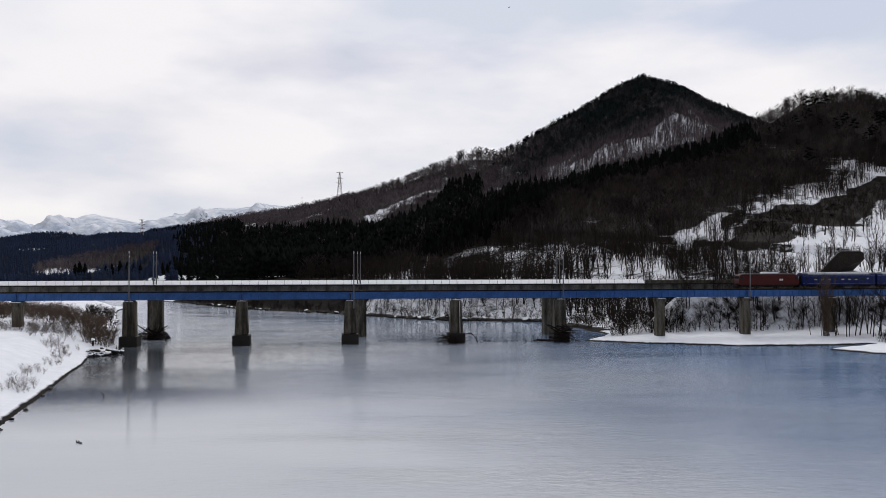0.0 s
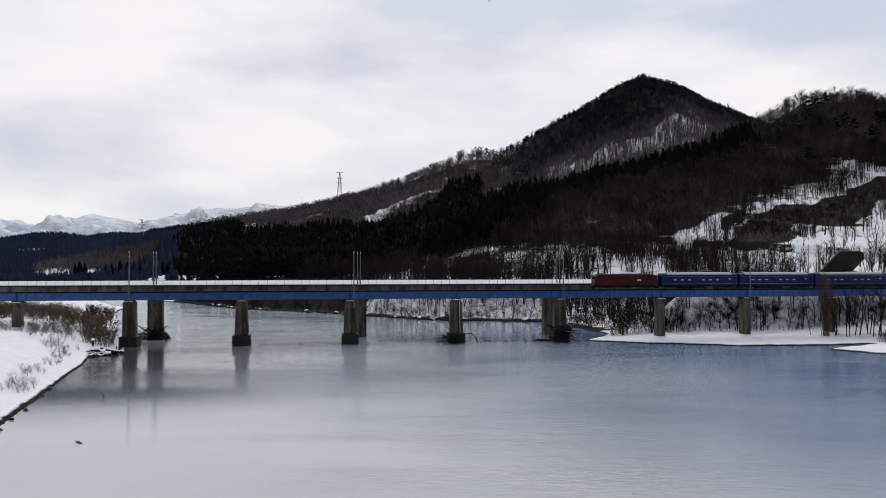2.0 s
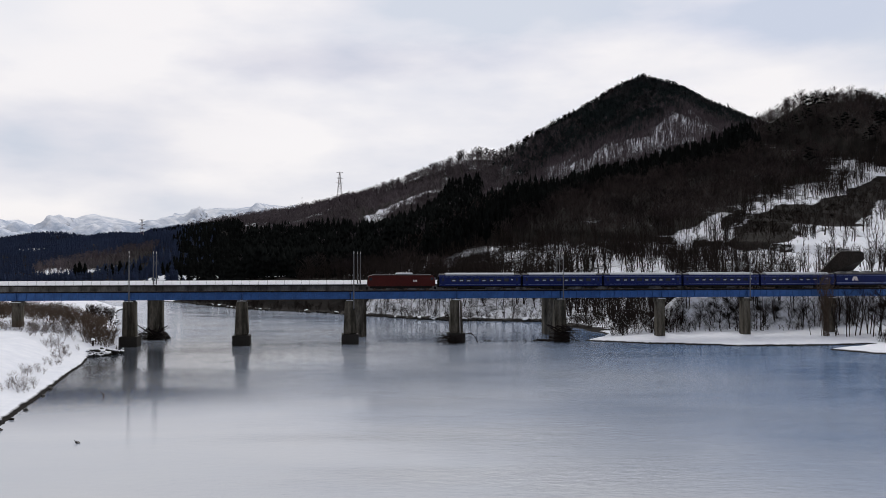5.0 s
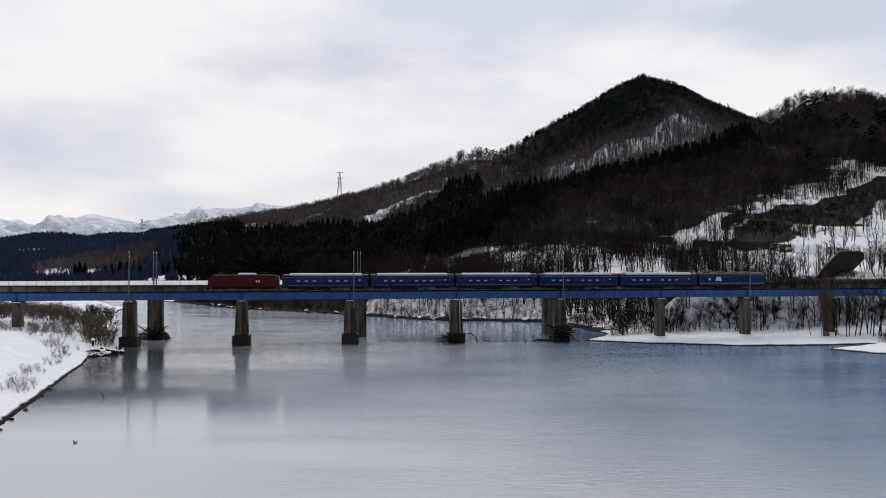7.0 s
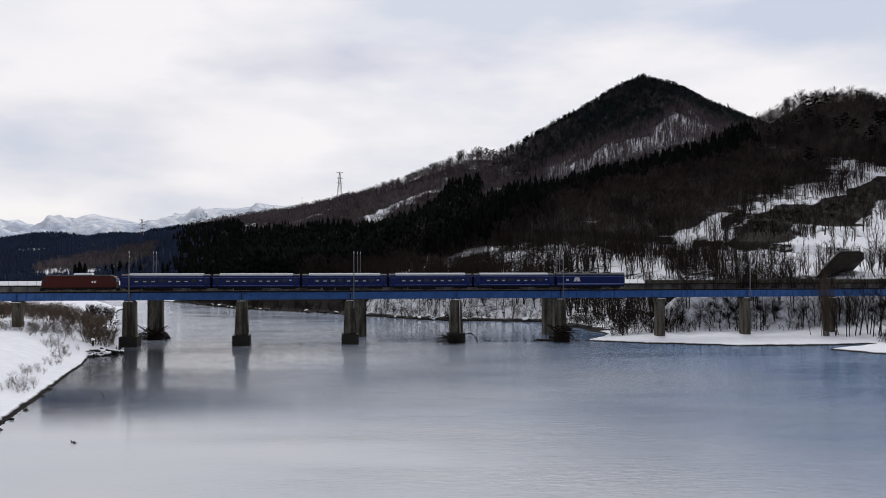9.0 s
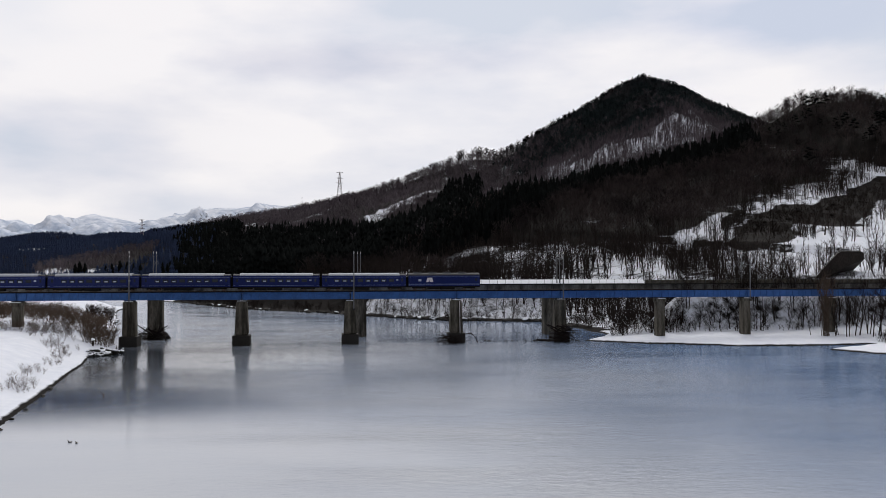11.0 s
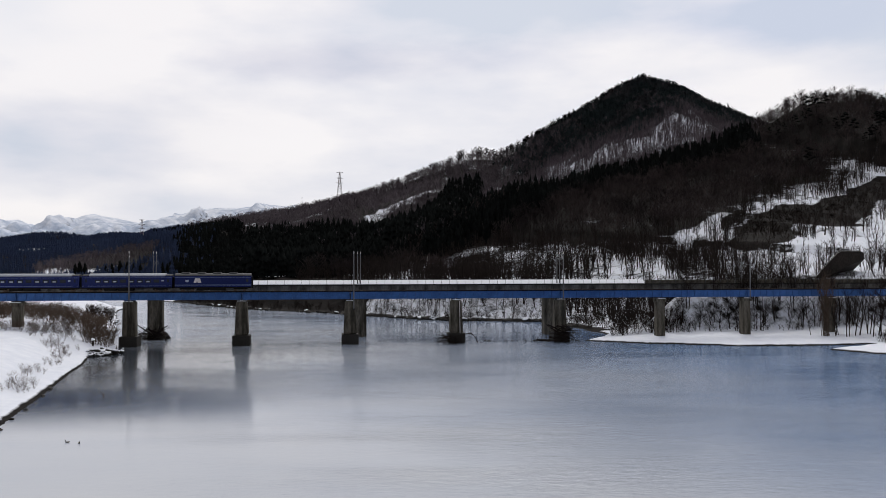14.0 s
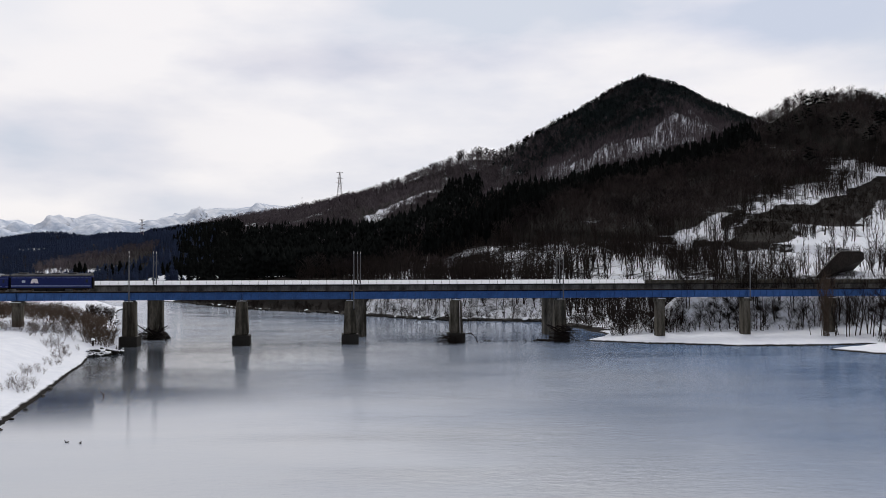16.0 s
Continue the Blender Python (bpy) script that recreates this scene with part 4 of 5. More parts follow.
def build_far_bridge():
    for i, s in enumerate(FAR_PIERS):
        p = along(s, 0, base=FAR_Y)
        g = land_at(p.translation.x, p.translation.y)
        t = thing("bridge_pier", "broad concrete wall pier of the farther bridge", "bridge pier", "far bridge piers", p)
        bm = bmesh.new()
        box(bm, -1.75, 1.75, -2.2, 2.2, min(g, 0) - 1.5, 10.3, 0.05)
        bmesh.ops.bevel(bm, geom=[e for e in bm.edges if abs(e.verts[0].co.z - e.verts[1].co.z) > 3], offset=0.6, segments=3, affect='EDGES')
        part("shaft", bm, CONCRETE, t)
        part("crosshead", blocks((-1.95, 1.95, -2.7, 2.7, 10.3, 11.0), bevel=0.06), CONCRETE, t)
    edges = [-170] + FAR_PIERS + [78.4, 130]
    for a, b in zip(edges, edges[1:]):
        n = max(1, round((b - a) / 26))
        for j in range(n):
            s0, s1 = a + (b - a) * j / n + 0.06, a + (b - a) * (j + 1) / n - 0.06
            t = thing("deck_span", "grey concrete girder span with a railing and ploughed snow", "bridge span", "far bridge spans", along((s0 + s1) / 2, 0, base=FAR_Y))
            h = (s1 - s0) / 2
            part("girder", blocks((-h, h, -2.2, -1.5, 11.0, 13.0), (-h, h, 1.5, 2.2, 11.0, 13.0), bevel=0.03), CONCRETE_PALE, t)
            part("slab", blocks((-h, h, -2.9, 2.9, 13.0, 13.28), bevel=0.03), WET_STONE, t, "dark slab edge")
            m = int(2 * h / 2.0)
            w = 2 * h / m
            post = mesh_of("railing_post", blocks((-0.025, 0.025, -0.03, 0.03, 13.28, 14.40)), GALV)
            panel = mesh_of("parapet_panel", blocks((-w / 2 + 0.03, w / 2 - 0.03, -0.08, 0.08, 13.28, 14.2), bevel=0.015), CONCRETE)
            snowy = (s0 + s1) / 2 < 58
            for k in range(m):
                part("railing_post", post, None, t, m=pose(-h + w * k + 0.06, -2.82, 0))
                if not snowy:
                    part("parapet_panel", panel, None, t, m=pose(-h + w * (k + 0.5), -2.6, 0))
            part("handrail", blocks((-h, h, -2.84, -2.80, 14.38, 14.42)), GALV, t)
            if snowy:
                bm = bmesh.new()
                extrude_profile(bm, [(-2.76, 13.27), (1.5, 13.27), (1.5, 13.6), (0.4, 14.15), (-0.5, 14.36), (-1.0, 14.33), (-2.70, 13.40)], -h, h)
                part("snow_bank", bm, SNOW_CAP, t, "bank of ploughed snow along the railing")


def build_pole(s, base, z0, height, arm=1, off=-2.2, group="overhead line poles"):
    t = thing("line_pole", "slender grey steel pole of the overhead line", "pole", group, along(s, z0, off, base))
    bm = bmesh.new()
    tube(bm, (0, 0, 0), (0, 0, height), 0.15, 0.10, 8)
    part("mast", bm, GALV, t)
    bm = bmesh.new()
    tube(bm, (0, 0, height - 3.4), (0, 2.6 * arm, height - 2.9), 0.04, 0.04, 6)
    tube(bm, (0, 0, height - 2.2), (0, 2.6 * arm, height - 2.9), 0.035, 0.035, 6)
    part("bracket", bm, GALV, t)
    part("insulator", blocks((-0.08, 0.08, -0.15, 0.15, height - 0.6, height - 0.1), (-0.06, 0.06, 0.35 * arm - 0.2, 0.35 * arm + 0.2, height - 1.4, height - 1.1), bevel=0.02), STRIPE, t)
    part("clamp", blocks((-0.2, 0.2, -0.2, 0.2, 0, 0.25), bevel=0.02), DARK_STEEL, t)
    return t


def build_poles():
    for s, z in ((-70.8, 10.2), (-21.0, 8.0), (28.6, 10.2), (75.7, 10.2), (124, 11.5)):
        build_pole(s, NEAR_Y, z, 21.5 - z)
    for s in (-121.4, -71.4, -21.7, 29.9, 80.0, 130.0):
        for d in (-0.35, 0.35):
            build_pole(s + d, FAR_Y, 13.0, 8.6, off=-2.5)


build_near_bridge()
build_far_bridge()
build_poles()


# ---- the train: each car's origin is its leading end, on the rail ----
def roof_outline(w, z0, z1, r=0.55):
    pts = [(-w, z0), (w, z0)]
    n = 8
    for i in range(n + 1):
        a = math.pi * i / n
        pts.append((w * math.cos(a), z1 - r + r * math.sin(a)))
    return pts


def bogie(parent, x, wheelbase=2.1):
    b = part("bogie", blocks((x - 1.6, x + 1.6, -1.12, -0.98, 0.42, 0.78), (x - 1.6, x + 1.6, 0.98, 1.12, 0.42, 0.78), (x - 0.3, x + 0.3, -1.1, 1.1, 0.4, 0.7), bevel=0.03), UNDER, parent)
    for dx in (-wheelbase / 2, wheelbase / 2):
        bm = bmesh.new()
        for y in (-0.62, 0.50):
            tube(bm, (x + dx, y, 0.43), (x + dx, y + 0.12, 0.43), 0.43, 0.43, 16)
        tube(bm, (x + dx, -1.2, 0.43), (x + dx, 1.2, 0.43), 0.1, 0.1, 8)
        part("wheelset", bm, RAIL_STEEL, b)
    return b


def coach(length, kind):
    """A sleeping car, or the power car at the tail (kind 'power')."""
    label = {"sleeper": "blue sleeping car with a pale roof and small windows", "power": "deep blue windowless power car with a white emblem and stripes"}[kind]
    t = thing("train_car", label, "railway carriage", "blue train")
    a, b = 0.3, length - 0.3
    w = 1.42
    bm = bmesh.new()
    extrude_profile(bm, [(-w + 0.06, 0.95), (w - 0.06, 0.95), (w, 1.15), (w, 3.25), (w - 0.12, 3.5), (-w + 0.12, 3.5), (-w, 3.25), (-w, 1.15)], a, b)
    part("body", bm, CAR_BLUE, t)
    bm = bmesh.new()
    ra, rb = (a + 1.5, b - 1.5) if kind == "sleeper" else (a, b)
    extrude_profile(bm, [(-1.36, 3.46), (1.36, 3.46), (1.25, 3.72), (0.85, 3.95), (0.3, 4.06), (-0.3, 4.06), (-0.85, 3.95), (-1.25, 3.72)], ra, rb)
    part("roof", bm, ROOF_GREY if kind == "sleeper" else ROOF_DARK, t, "pale grey curved roof" if kind == "sleeper" else "dark roof")
    if kind == "sleeper":
        for x in (a, b - 1.5):
            bm = bmesh.new()
            extrude_profile(bm, [(-1.3, 3.46), (1.3, 3.46), (1.1, 3.7), (0.4, 3.85), (-0.4, 3.85), (-1.1, 3.7)], x + 0.02, x + 1.48)
            part("end_roof", bm, ROOF_DARK, t, "lower dark roof end with ventilators")
        n = 8
        for y in (-w, w):
            sgn = -1 if y < 0 else 1
            for i in range(n):
                x = a + 3.4 + (b - a - 6.8) * i / (n - 1)
                win = part("window", blocks((x - 0.62, x + 0.62, y - 0.015, y + 0.015, 2.02, 2.72), bevel=0.01), WINDOW, t)
                if i % 4 != 3:
                    part("blind", blocks((x - 0.36, x + 0.36, y + sgn * 0.018 - 0.004, y + sgn * 0.018 + 0.004, 2.12, 2.38)), BLIND, win, "pale drawn blind")
            for x in (a + 0.9, b - 0.9):
                door = part("door", blocks((x - 0.36, x + 0.36, y - 0.02, y + 0.02, 1.15, 3.0), bevel=0.01), CAR_BLUE, t)
                part("pane", blocks((x - 0.2, x + 0.2, y + sgn * 0.022 - 0.004, y + sgn * 0.022 + 0.004, 2.1, 2.8)), WINDOW, door)
            part("number_panel", blocks((b - 2.3, b - 1.8, y + sgn * 0.012 - 0.004, y + sgn * 0.012 + 0.004, 2.3, 2.6)), BLIND, t, "small pale sign panel")
            for z, m in ((1.28, PALE_BLUE), (3.12, PALE_BLUE)):
                part("stripe", blocks((a, b, y + sgn * 0.006 - 0.004, y + sgn * 0.006 + 0.004, z - 0.03, z + 0.03)), m, t)
    else:
        for y in (-w, w):
            sgn = -1 if y < 0 else 1
            for z, h in ((1.45, 0.06), (1.25, 0.03), (3.15, 0.03)):
                part("stripe", blocks((a, b, y + sgn * 0.006 - 0.004, y + sgn * 0.006 + 0.004, z - h, z + h)), PALE_BLUE, t, "thin pale stripe")
            part("end_window", blocks((b - 1.1, b - 0.6, y - 0.01, y + 0.01, 2.1, 2.8), bevel=0.01), WINDOW, t)
            yy = y + sgn * 0.012
            bm = bmesh.new()
            for x0, x1, z0, z1, lean in ((4.4, 5.0, 1.95, 2.95, 0.35), (5.3, 6.1, 1.95, 2.95, -0.30)):
                lo = [bm.verts.new((x, yy + dy, z)) for dy in (-0.005, 0.005) for x, z in ((x0, z0), (x1, z0), (x1 + lean, z1), (x0 + lean, z1))]
                for f in ((0, 1, 2, 3), (7, 6, 5, 4), (0, 4, 5, 1), (1, 5, 6, 2), (2, 6, 7, 3), (3, 7, 4, 0)):
                    bm.faces.new([lo[i] for i in f])
            part("emblem", bm, STRIPE, t, "white painted emblem of two slanted blocks")
            part("louvre", blocks((2.6, 3.3, y - 0.01, y + 0.01, 2.1, 2.6), bevel=0.01), BLIND, t)
        for x in (2.5, 6.0, 9.5, 13.0):
            part("roof_unit", blocks((x - 0.9, x + 0.9, -0.7, 0.7, 4.0, 4.28), bevel=0.06), ROOF_DARK, t)
    for x in (a + 2.6, b - 2.6):
        bogie(t, x)
    part("underframe", blocks((a + 0.1, b - 0.1, -1.3, 1.3, 0.70, 0.98), bevel=0.03), UNDER, t)
    part("equipment_box", blocks((5.0, 7.6, -1.25, 1.25, 0.22, 0.72), bevel=0.05), UNDER, t)
    part("equipment_box", blocks((7.9, 11.2, -1.3, 1.3, 0.18, 0.72), bevel=0.05), UNDER, t)
    part("water_tank", blocks((11.6, 13.2, -1.2, 1.2, 0.30, 0.72), bevel=0.05), ROOF_DARK, t)
    part("gangway", blocks((0.0, 0.3, -0.55, 0.55, 1.0, 3.2), (b, length, -0.55, 0.55, 1.0, 3.2)), UNDER, t)
    part("coupler", blocks((-0.02, 0.35, -0.15, 0.15, 0.7, 0.95), (b, length + 0.02, -0.15, 0.15, 0.7, 0.95)), UNDER, t)
    return t


def locomotive(length=16.6):
    t = thing("locomotive", "dull red electric locomotive with pantographs on its roof", "locomotive")
    w = 1.4
    a, b = 0.35, length - 0.35
    # body with raked cab ends
    prof = [(a + 0.15, 1.0), (a, 1.3), (a + 0.05, 2.2), (a + 0.28, 3.2), (a + 0.6, 3.5), (b - 0.6, 3.5), (b - 0.28, 3.2), (b - 0.05, 2.2), (b, 1.3), (b - 0.15, 1.0)]
    bm = bmesh.new()
    l = [bm.verts.new((x, -w, z)) for x, z in prof]
    r = [bm.verts.new((x, w, z)) for x, z in prof]
    for i in range(len(prof)):
        j = (i + 1) % len(prof)
        bm.faces.new((l[i], r[i], r[j], l[j]))
    bm.faces.new(l)
    bm.faces.new(r[::-1])
    bmesh.ops.recalc_face_normals(bm, faces=bm.faces[:])
    bmesh.ops.bevel(bm, geom=bm.edges[:], offset=0.08, segments=2, affect='EDGES')
    part("body", bm, LOCO_RED, t)
    part("roof", blocks((a + 1.1, b - 1.1, -1.2, 1.2, 3.5, 3.72, 0.12), bevel=0.04), ROOF_DARK, t, "dark roof deck")
    part("roof_hood", blocks((7.0, 11.0, -0.9, 0.9, 3.72, 4.12, 0.1), bevel=0.08), SNOW_CAP, t, "snow-covered raised roof hood")
    for x in (3.2, 13.2):
        bm = bmesh.new()
        for y in (-0.6, 0.6):
            tube(bm, (x - 0.9, y, 3.85), (x + 0.7, y * 0.9, 4.15), 0.03, 0.03, 6)
            tube(bm, (x + 0.7, y * 0.9, 4.15), (x - 0.6, y * 0.9, 4.3), 0.03, 0.03, 6)
        tube(bm, (x - 0.6, -0.9, 4.32), (x - 0.6, 0.9, 4.32), 0.04, 0.04, 6)
        tube(bm, (x - 0.9, -0.8, 3.85), (x - 0.9, 0.8, 3.85), 0.06, 0.06, 6)
        part("pantograph", bm, DARK_STEEL, t, "folded pantograph")
    for y in (-w, w):
        sgn = -1 if y < 0 else 1
        for x in (1.15, b - 0.8):
            part("cab_window", blocks((x - 0.32, x + 0.32, y - 0.012, y + 0.012, 2.35, 3.0), bevel=0.01), WINDOW, t)
        for i in range(5):
            x = 4.0 + i * 2.1
            part("grille", blocks((x - 0.7, x + 0.7, y - 0.012, y + 0.012, 2.75, 3.2), bevel=0.01), LOCO_RED, t)
        yy = y + sgn * 0.012
        part("emblem", blocks((11.0, 11.35, yy - 0.006, yy + 0.006, 2.0, 2.45), (11.5, 11.95, yy - 0.006, yy + 0.006, 2.0, 2.45)), STRIPE, t, "white painted emblem")
    for x in (a, b):
        part("windscreen", blocks((x - 0.03 + (0.14 if x < 5 else -0.14), x + 0.03 + (0.14 if x < 5 else -0.14), -1.1, 1.1, 2.4, 3.1)), WINDOW, t)
    part("tail_plate", blocks((b - 0.12, b + 0.05, -1.1, 1.1, 2.2, 3.0), bevel=0.02), BLIND, t)
    for x in (3.2, 8.3, 13.4):
        bogie(t, x, 2.2)
    part("underframe", blocks((1.0, b - 0.7, -1.25, 1.25, 0.55, 1.05), bevel=0.03), UNDER, t)
    part("snowplough", blocks((0.1, 0.5, -1.2, 1.2, 0.25, 0.85), (b - 0.1, b + 0.2, -1.2, 1.2, 0.25, 0.85), bevel=0.04), UNDER, t)
    return t


LOCO = locomotive()
FIRST = coach(20.0, "sleeper")
CARS = [(LOCO, 0.0), (FIRST, 16.9)]
for _i in range(1, 5):
    CARS.append((copy_thing(FIRST, along(0)), 16.9 + 20.0 * _i))
CARS.append((coach(17.4, "power"), 116.9))


# ---- trees, brush and stones of the banks ----
def tree_models():
    """Leafless bank trees one metre high: trunk and crown meshes."""
    rng = np.random.RandomState(11)
    out = []
    for i in range(9):
        tr, cr = bare_tree(rng, 16, 150, thick=0.0145, spread=0.30, stems=(1, 2, 3)[i % 3], sliver=0.45)
        out.append((array_mesh("trunk", *tr, BARK), array_mesh("crown", *cr, BARK)))
    return out


def shrub_models():
    rng = np.random.RandomState(12)
    out = []
    for i in range(6):
        tr, cr = bare_tree(rng, 24, 480, thick=0.0065, spread=0.40, stems=8, sliver=1.0)
        out.append((array_mesh("stem_cluster", *tr, BRUSH), array_mesh("twig_crown", *cr, SNOWY_TWIG)))
    return out


def plant_trees(spots, label, group, models, names=("trunk", "crown"), name="bare_tree", category="tree"):
    """spots: x, y, height."""
    rng = np.random.RandomState(len(spots))
    done = {}
    for n, (x, y, h) in enumerate(spots):
        k = n % len(models)
        m = pose(x, y, land_at(x, y) - 0.1, rng.rand() * 8 - 4, rng.rand() * 8 - 4, rng.rand() * 360)
        if k in done:
            ob = copy_thing(done[k], m)
        else:
            ob = thing(name, label, category, group, m)
            part(names[0], models[k][0], None, ob)
            part(names[1], models[k][1], None, ob)
            done[k] = ob
        ob.scale = (h * (0.85 + 0.3 * rng.rand()), h * (0.85 + 0.3 * rng.rand()), h)


def spread(seed, n, x0, x1, y0, y1, h0, h1, dry=1.5):
    """Random spots on dry land."""
    rng = np.random.RandomState(seed)
    x, y = sample(rng, n * 3, x0, x1, y0, y1)
    k = shore(x, y) > dry
    for base in (NEAR_Y, FAR_Y):
        s = x * AC + (y - base) * AS
        k &= (np.abs(-x * AS + (y - base) * AC) > 4.2)
    x, y = x[k][:n], y[k][:n]
    return [(a, b, h0 + (h1 - h0) * rng.rand()) for a, b in zip(x, y)]


def brush_mass(name, label, spots, girth=(0.9, 1.4), mat=None, seed=5):
    rng = np.random.RandomState(seed)
    models = [joined(bare_tree(rng, 15, 210, thick=0.012, spread=0.42, stems=5, sliver=0.9)) for _ in range(5)]
    x, y, h = (np.array(v) for v in zip(*spots))
    scatter(name, models, x, y, h, mat or BRUSH, label, "brush", rng, girth)


def build_bank_plants():
    trees, shrubs = tree_models(), shrub_models()
    right = spread(1, 80, 48, 140, 236, 270, 6, 11) + spread(2, 90, 62, 132, 222, 248, 7, 12) + spread(21, 24, 52, 100, 230, 246, 5, 8) + spread(51, 64, 44, 128, 211, 238, 4.5, 9)
    right = [s for s in right if not (103 < s[0] < 134 and s[1] > 232)]
    plant_trees(right, "bare dark tree on the snowy bank beyond the bridge", "right bank trees", trees)
    rest_slope = spread(61, 70, 46, 130, 211, 236, 2.5, 7.5)
    far = spread(3, 90, -34, 38, 270, 300, 4, 8)
    plant_trees(far, "leafless tree leaning over the far shore", "far shore trees", trees)
    rng = np.random.RandomState(91)
    rest = spread(42, 90, 48, 140, 240, 284, 6, 11) + spread(43, 70, -34, 38, 276, 316, 4, 8)
    rest = [s for s in rest if not (103 < s[0] < 134 and s[1] > 232)] + rest_slope
    x, y, h = (np.array(v) for v in zip(*rest))
    scatter("bank_wood", [joined(bare_tree(rng, 14, 110, thick=0.014, spread=0.30, sliver=0.5)) for _ in range(6)], x, y, h, BARK, "thin leafless wood behind the river banks", "wood", rng)
    front = [(95.5, 207, 10), (98, 206, 12), (101, 207.5, 13), (103.5, 205, 11), (106, 207, 14), (109, 206, 12), (111, 204, 13), (97, 209, 9), (104, 209, 12), (90, 208.5, 8)]
    plant_trees(front, "bare tree standing before the bridge's end", "trees before the bridge", trees)
    brush_mass("bank_brush", "dark tangled brush along the far shore", [s for s in spread(4, 3000, -120, 44, 240, 400, 1.3, 3.0, 0.3) if float(shore(np.array([s[0]]), np.array([s[1]]))[0]) < (7 if s[0] > -30 else 9)][:600] + spread(5, 360, 40, 135, 222, 262, 1.0, 2.6, 27) + spread(25, 120, 38, 62, 222, 262, 1.5, 3.4, 0.8) + spread(26, 90, -30, 38, 272, 302, 0.6, 1.5, 1.0) + spread(27, 110, 30, 145, 284, 345, 0.8, 2.2, 5.0) + spread(28, 60, 42, 62, 211, 226, 1.5, 3.6, 0.5) + spread(29, 110, 58, 125, 214, 222, 0.7, 1.8, 3.0), seed=5, mat=BARK)
    brush_mass("creeper_tangle", "brown creepers hanging on trees beside the bridge", [(92.4 + 0.35 * (i % 4), 206.6 + 0.3 * (i % 3), 5.0 + 1.5 * i) for i in range(9)], (0.22, 0.36), mat=BRUSH, seed=6)
    brush_mass("shore_brush", "dark low brush on the shore before the bridge's end", [(101.5 + 0.8 * (i % 6), 195.5 + 1.4 * (i // 6), 1.8 + 0.5 * (i % 3)) for i in range(18)], mat=BARK, seed=16)
    crag_spots = []
    rng = np.random.RandomState(71)
    for pts, r in CRAGS:
        for k in range(520):
            f = rng.rand() * (len(pts) - 1)
            j = min(int(f), len(pts) - 2)
            crag_spots.append((pts[j][0] + (pts[j + 1][0] - pts[j][0]) * (f - j) + (rng.rand() - 0.5) * r * 2.2, pts[j][1] + (pts[j + 1][1] - pts[j][1]) * (f - j) + (rng.rand() - 0.5) * r * 2.2, 0.9 + 2.0 * rng.rand()))
    brush_mass("crag_brush", "dark brush clinging to the rocky slope", crag_spots, mat=BARK, seed=8)
    # left bank: brush behind the snowfield, shrubs on the slope
    brush_mass("dry_reeds", "brown reeds and brush behind the snowfield", spread(7, 520, -132, -90, 204, 245, 1.4, 3.4, 2.0) + spread(8, 50, -92, -80, 190, 225, 1.0, 2.2, 3.0) + spread(78, 90, -116, -84, 178, 187, 1.0, 2.3, 6.0), seed=7)
    spots = LEFT_SHRUBS
    plant_trees(spots, "snow-dusted brown shrub on the river bank", "left bank shrubs", shrubs, ("stem_cluster", "twig_crown"), "shrub", "shrub")
    dense = [(-76.8 + 1.0 * (i % 6) - 0.25 * (i // 6), 181.5 + 2.2 * (i // 6), 3.0 + 0.6 * ((i * 7) % 4)) for i in range(36)]
    brush_mass("willow_thicket", "dense brown willow thicket beside the pier", [d for d in dense if float(shore(np.array([d[0]]), np.array([d[1]]))[0]) > -0.5], (0.7, 1.0), seed=9)


LEFT_SHRUBS = []
_r = np.random.RandomState(31)
for _x, _y, _n, _sp, _h in ((-56.0, 101, 12, 1.6, 1.3), (-58.5, 110, 7, 1.5, 1.0), (-62.5, 125, 16, 2.2, 1.5), (-66.5, 137, 12, 1.6, 1.5), (-69.8, 150, 10, 1.6, 1.1), (-73.0, 160, 16, 2.2, 1.3), (-76.5, 168, 18, 2.6, 1.5), (-81.0, 180, 24, 4.0, 1.8), (-85.0, 190, 20, 4.0, 2.0), (-53.0, 93, 8, 1.3, 1.4)):
    for _k in range(int(_n * 1.5)):
        LEFT_SHRUBS.append((_x + (_r.rand() - 0.5) * 2.6 * _sp, _y + (_r.rand() - 0.5) * 4.4 * _sp, _h * (0.45 + 0.75 * _r.rand())))
LEFT_SHRUBS = [p for p in LEFT_SHRUBS if 0.8 < float(shore(np.array([p[0]]), np.array([p[1]]))[0]) < (5.5 if p[1] < 165 else 9 + (p[1] - 165) * 0.6)]


def stone_mesh(seed, name="stone", mat=None):
    rng = np.random.RandomState(seed)
    bm = bmesh.new()
    bmesh.ops.create_icosphere(bm, subdivisions=2, radius=1.0)
    off = Vector(rng.rand(3) * 20)
    for v in bm.verts:
        v.co *= 0.8 + 0.5 * noise.noise(v.co * 0.9 + off) + 0.2 * noise.noise(v.co * 2.3 + off)
        v.co.z *= 0.65
    return mesh_of(name, bm, mat or WET_STONE)


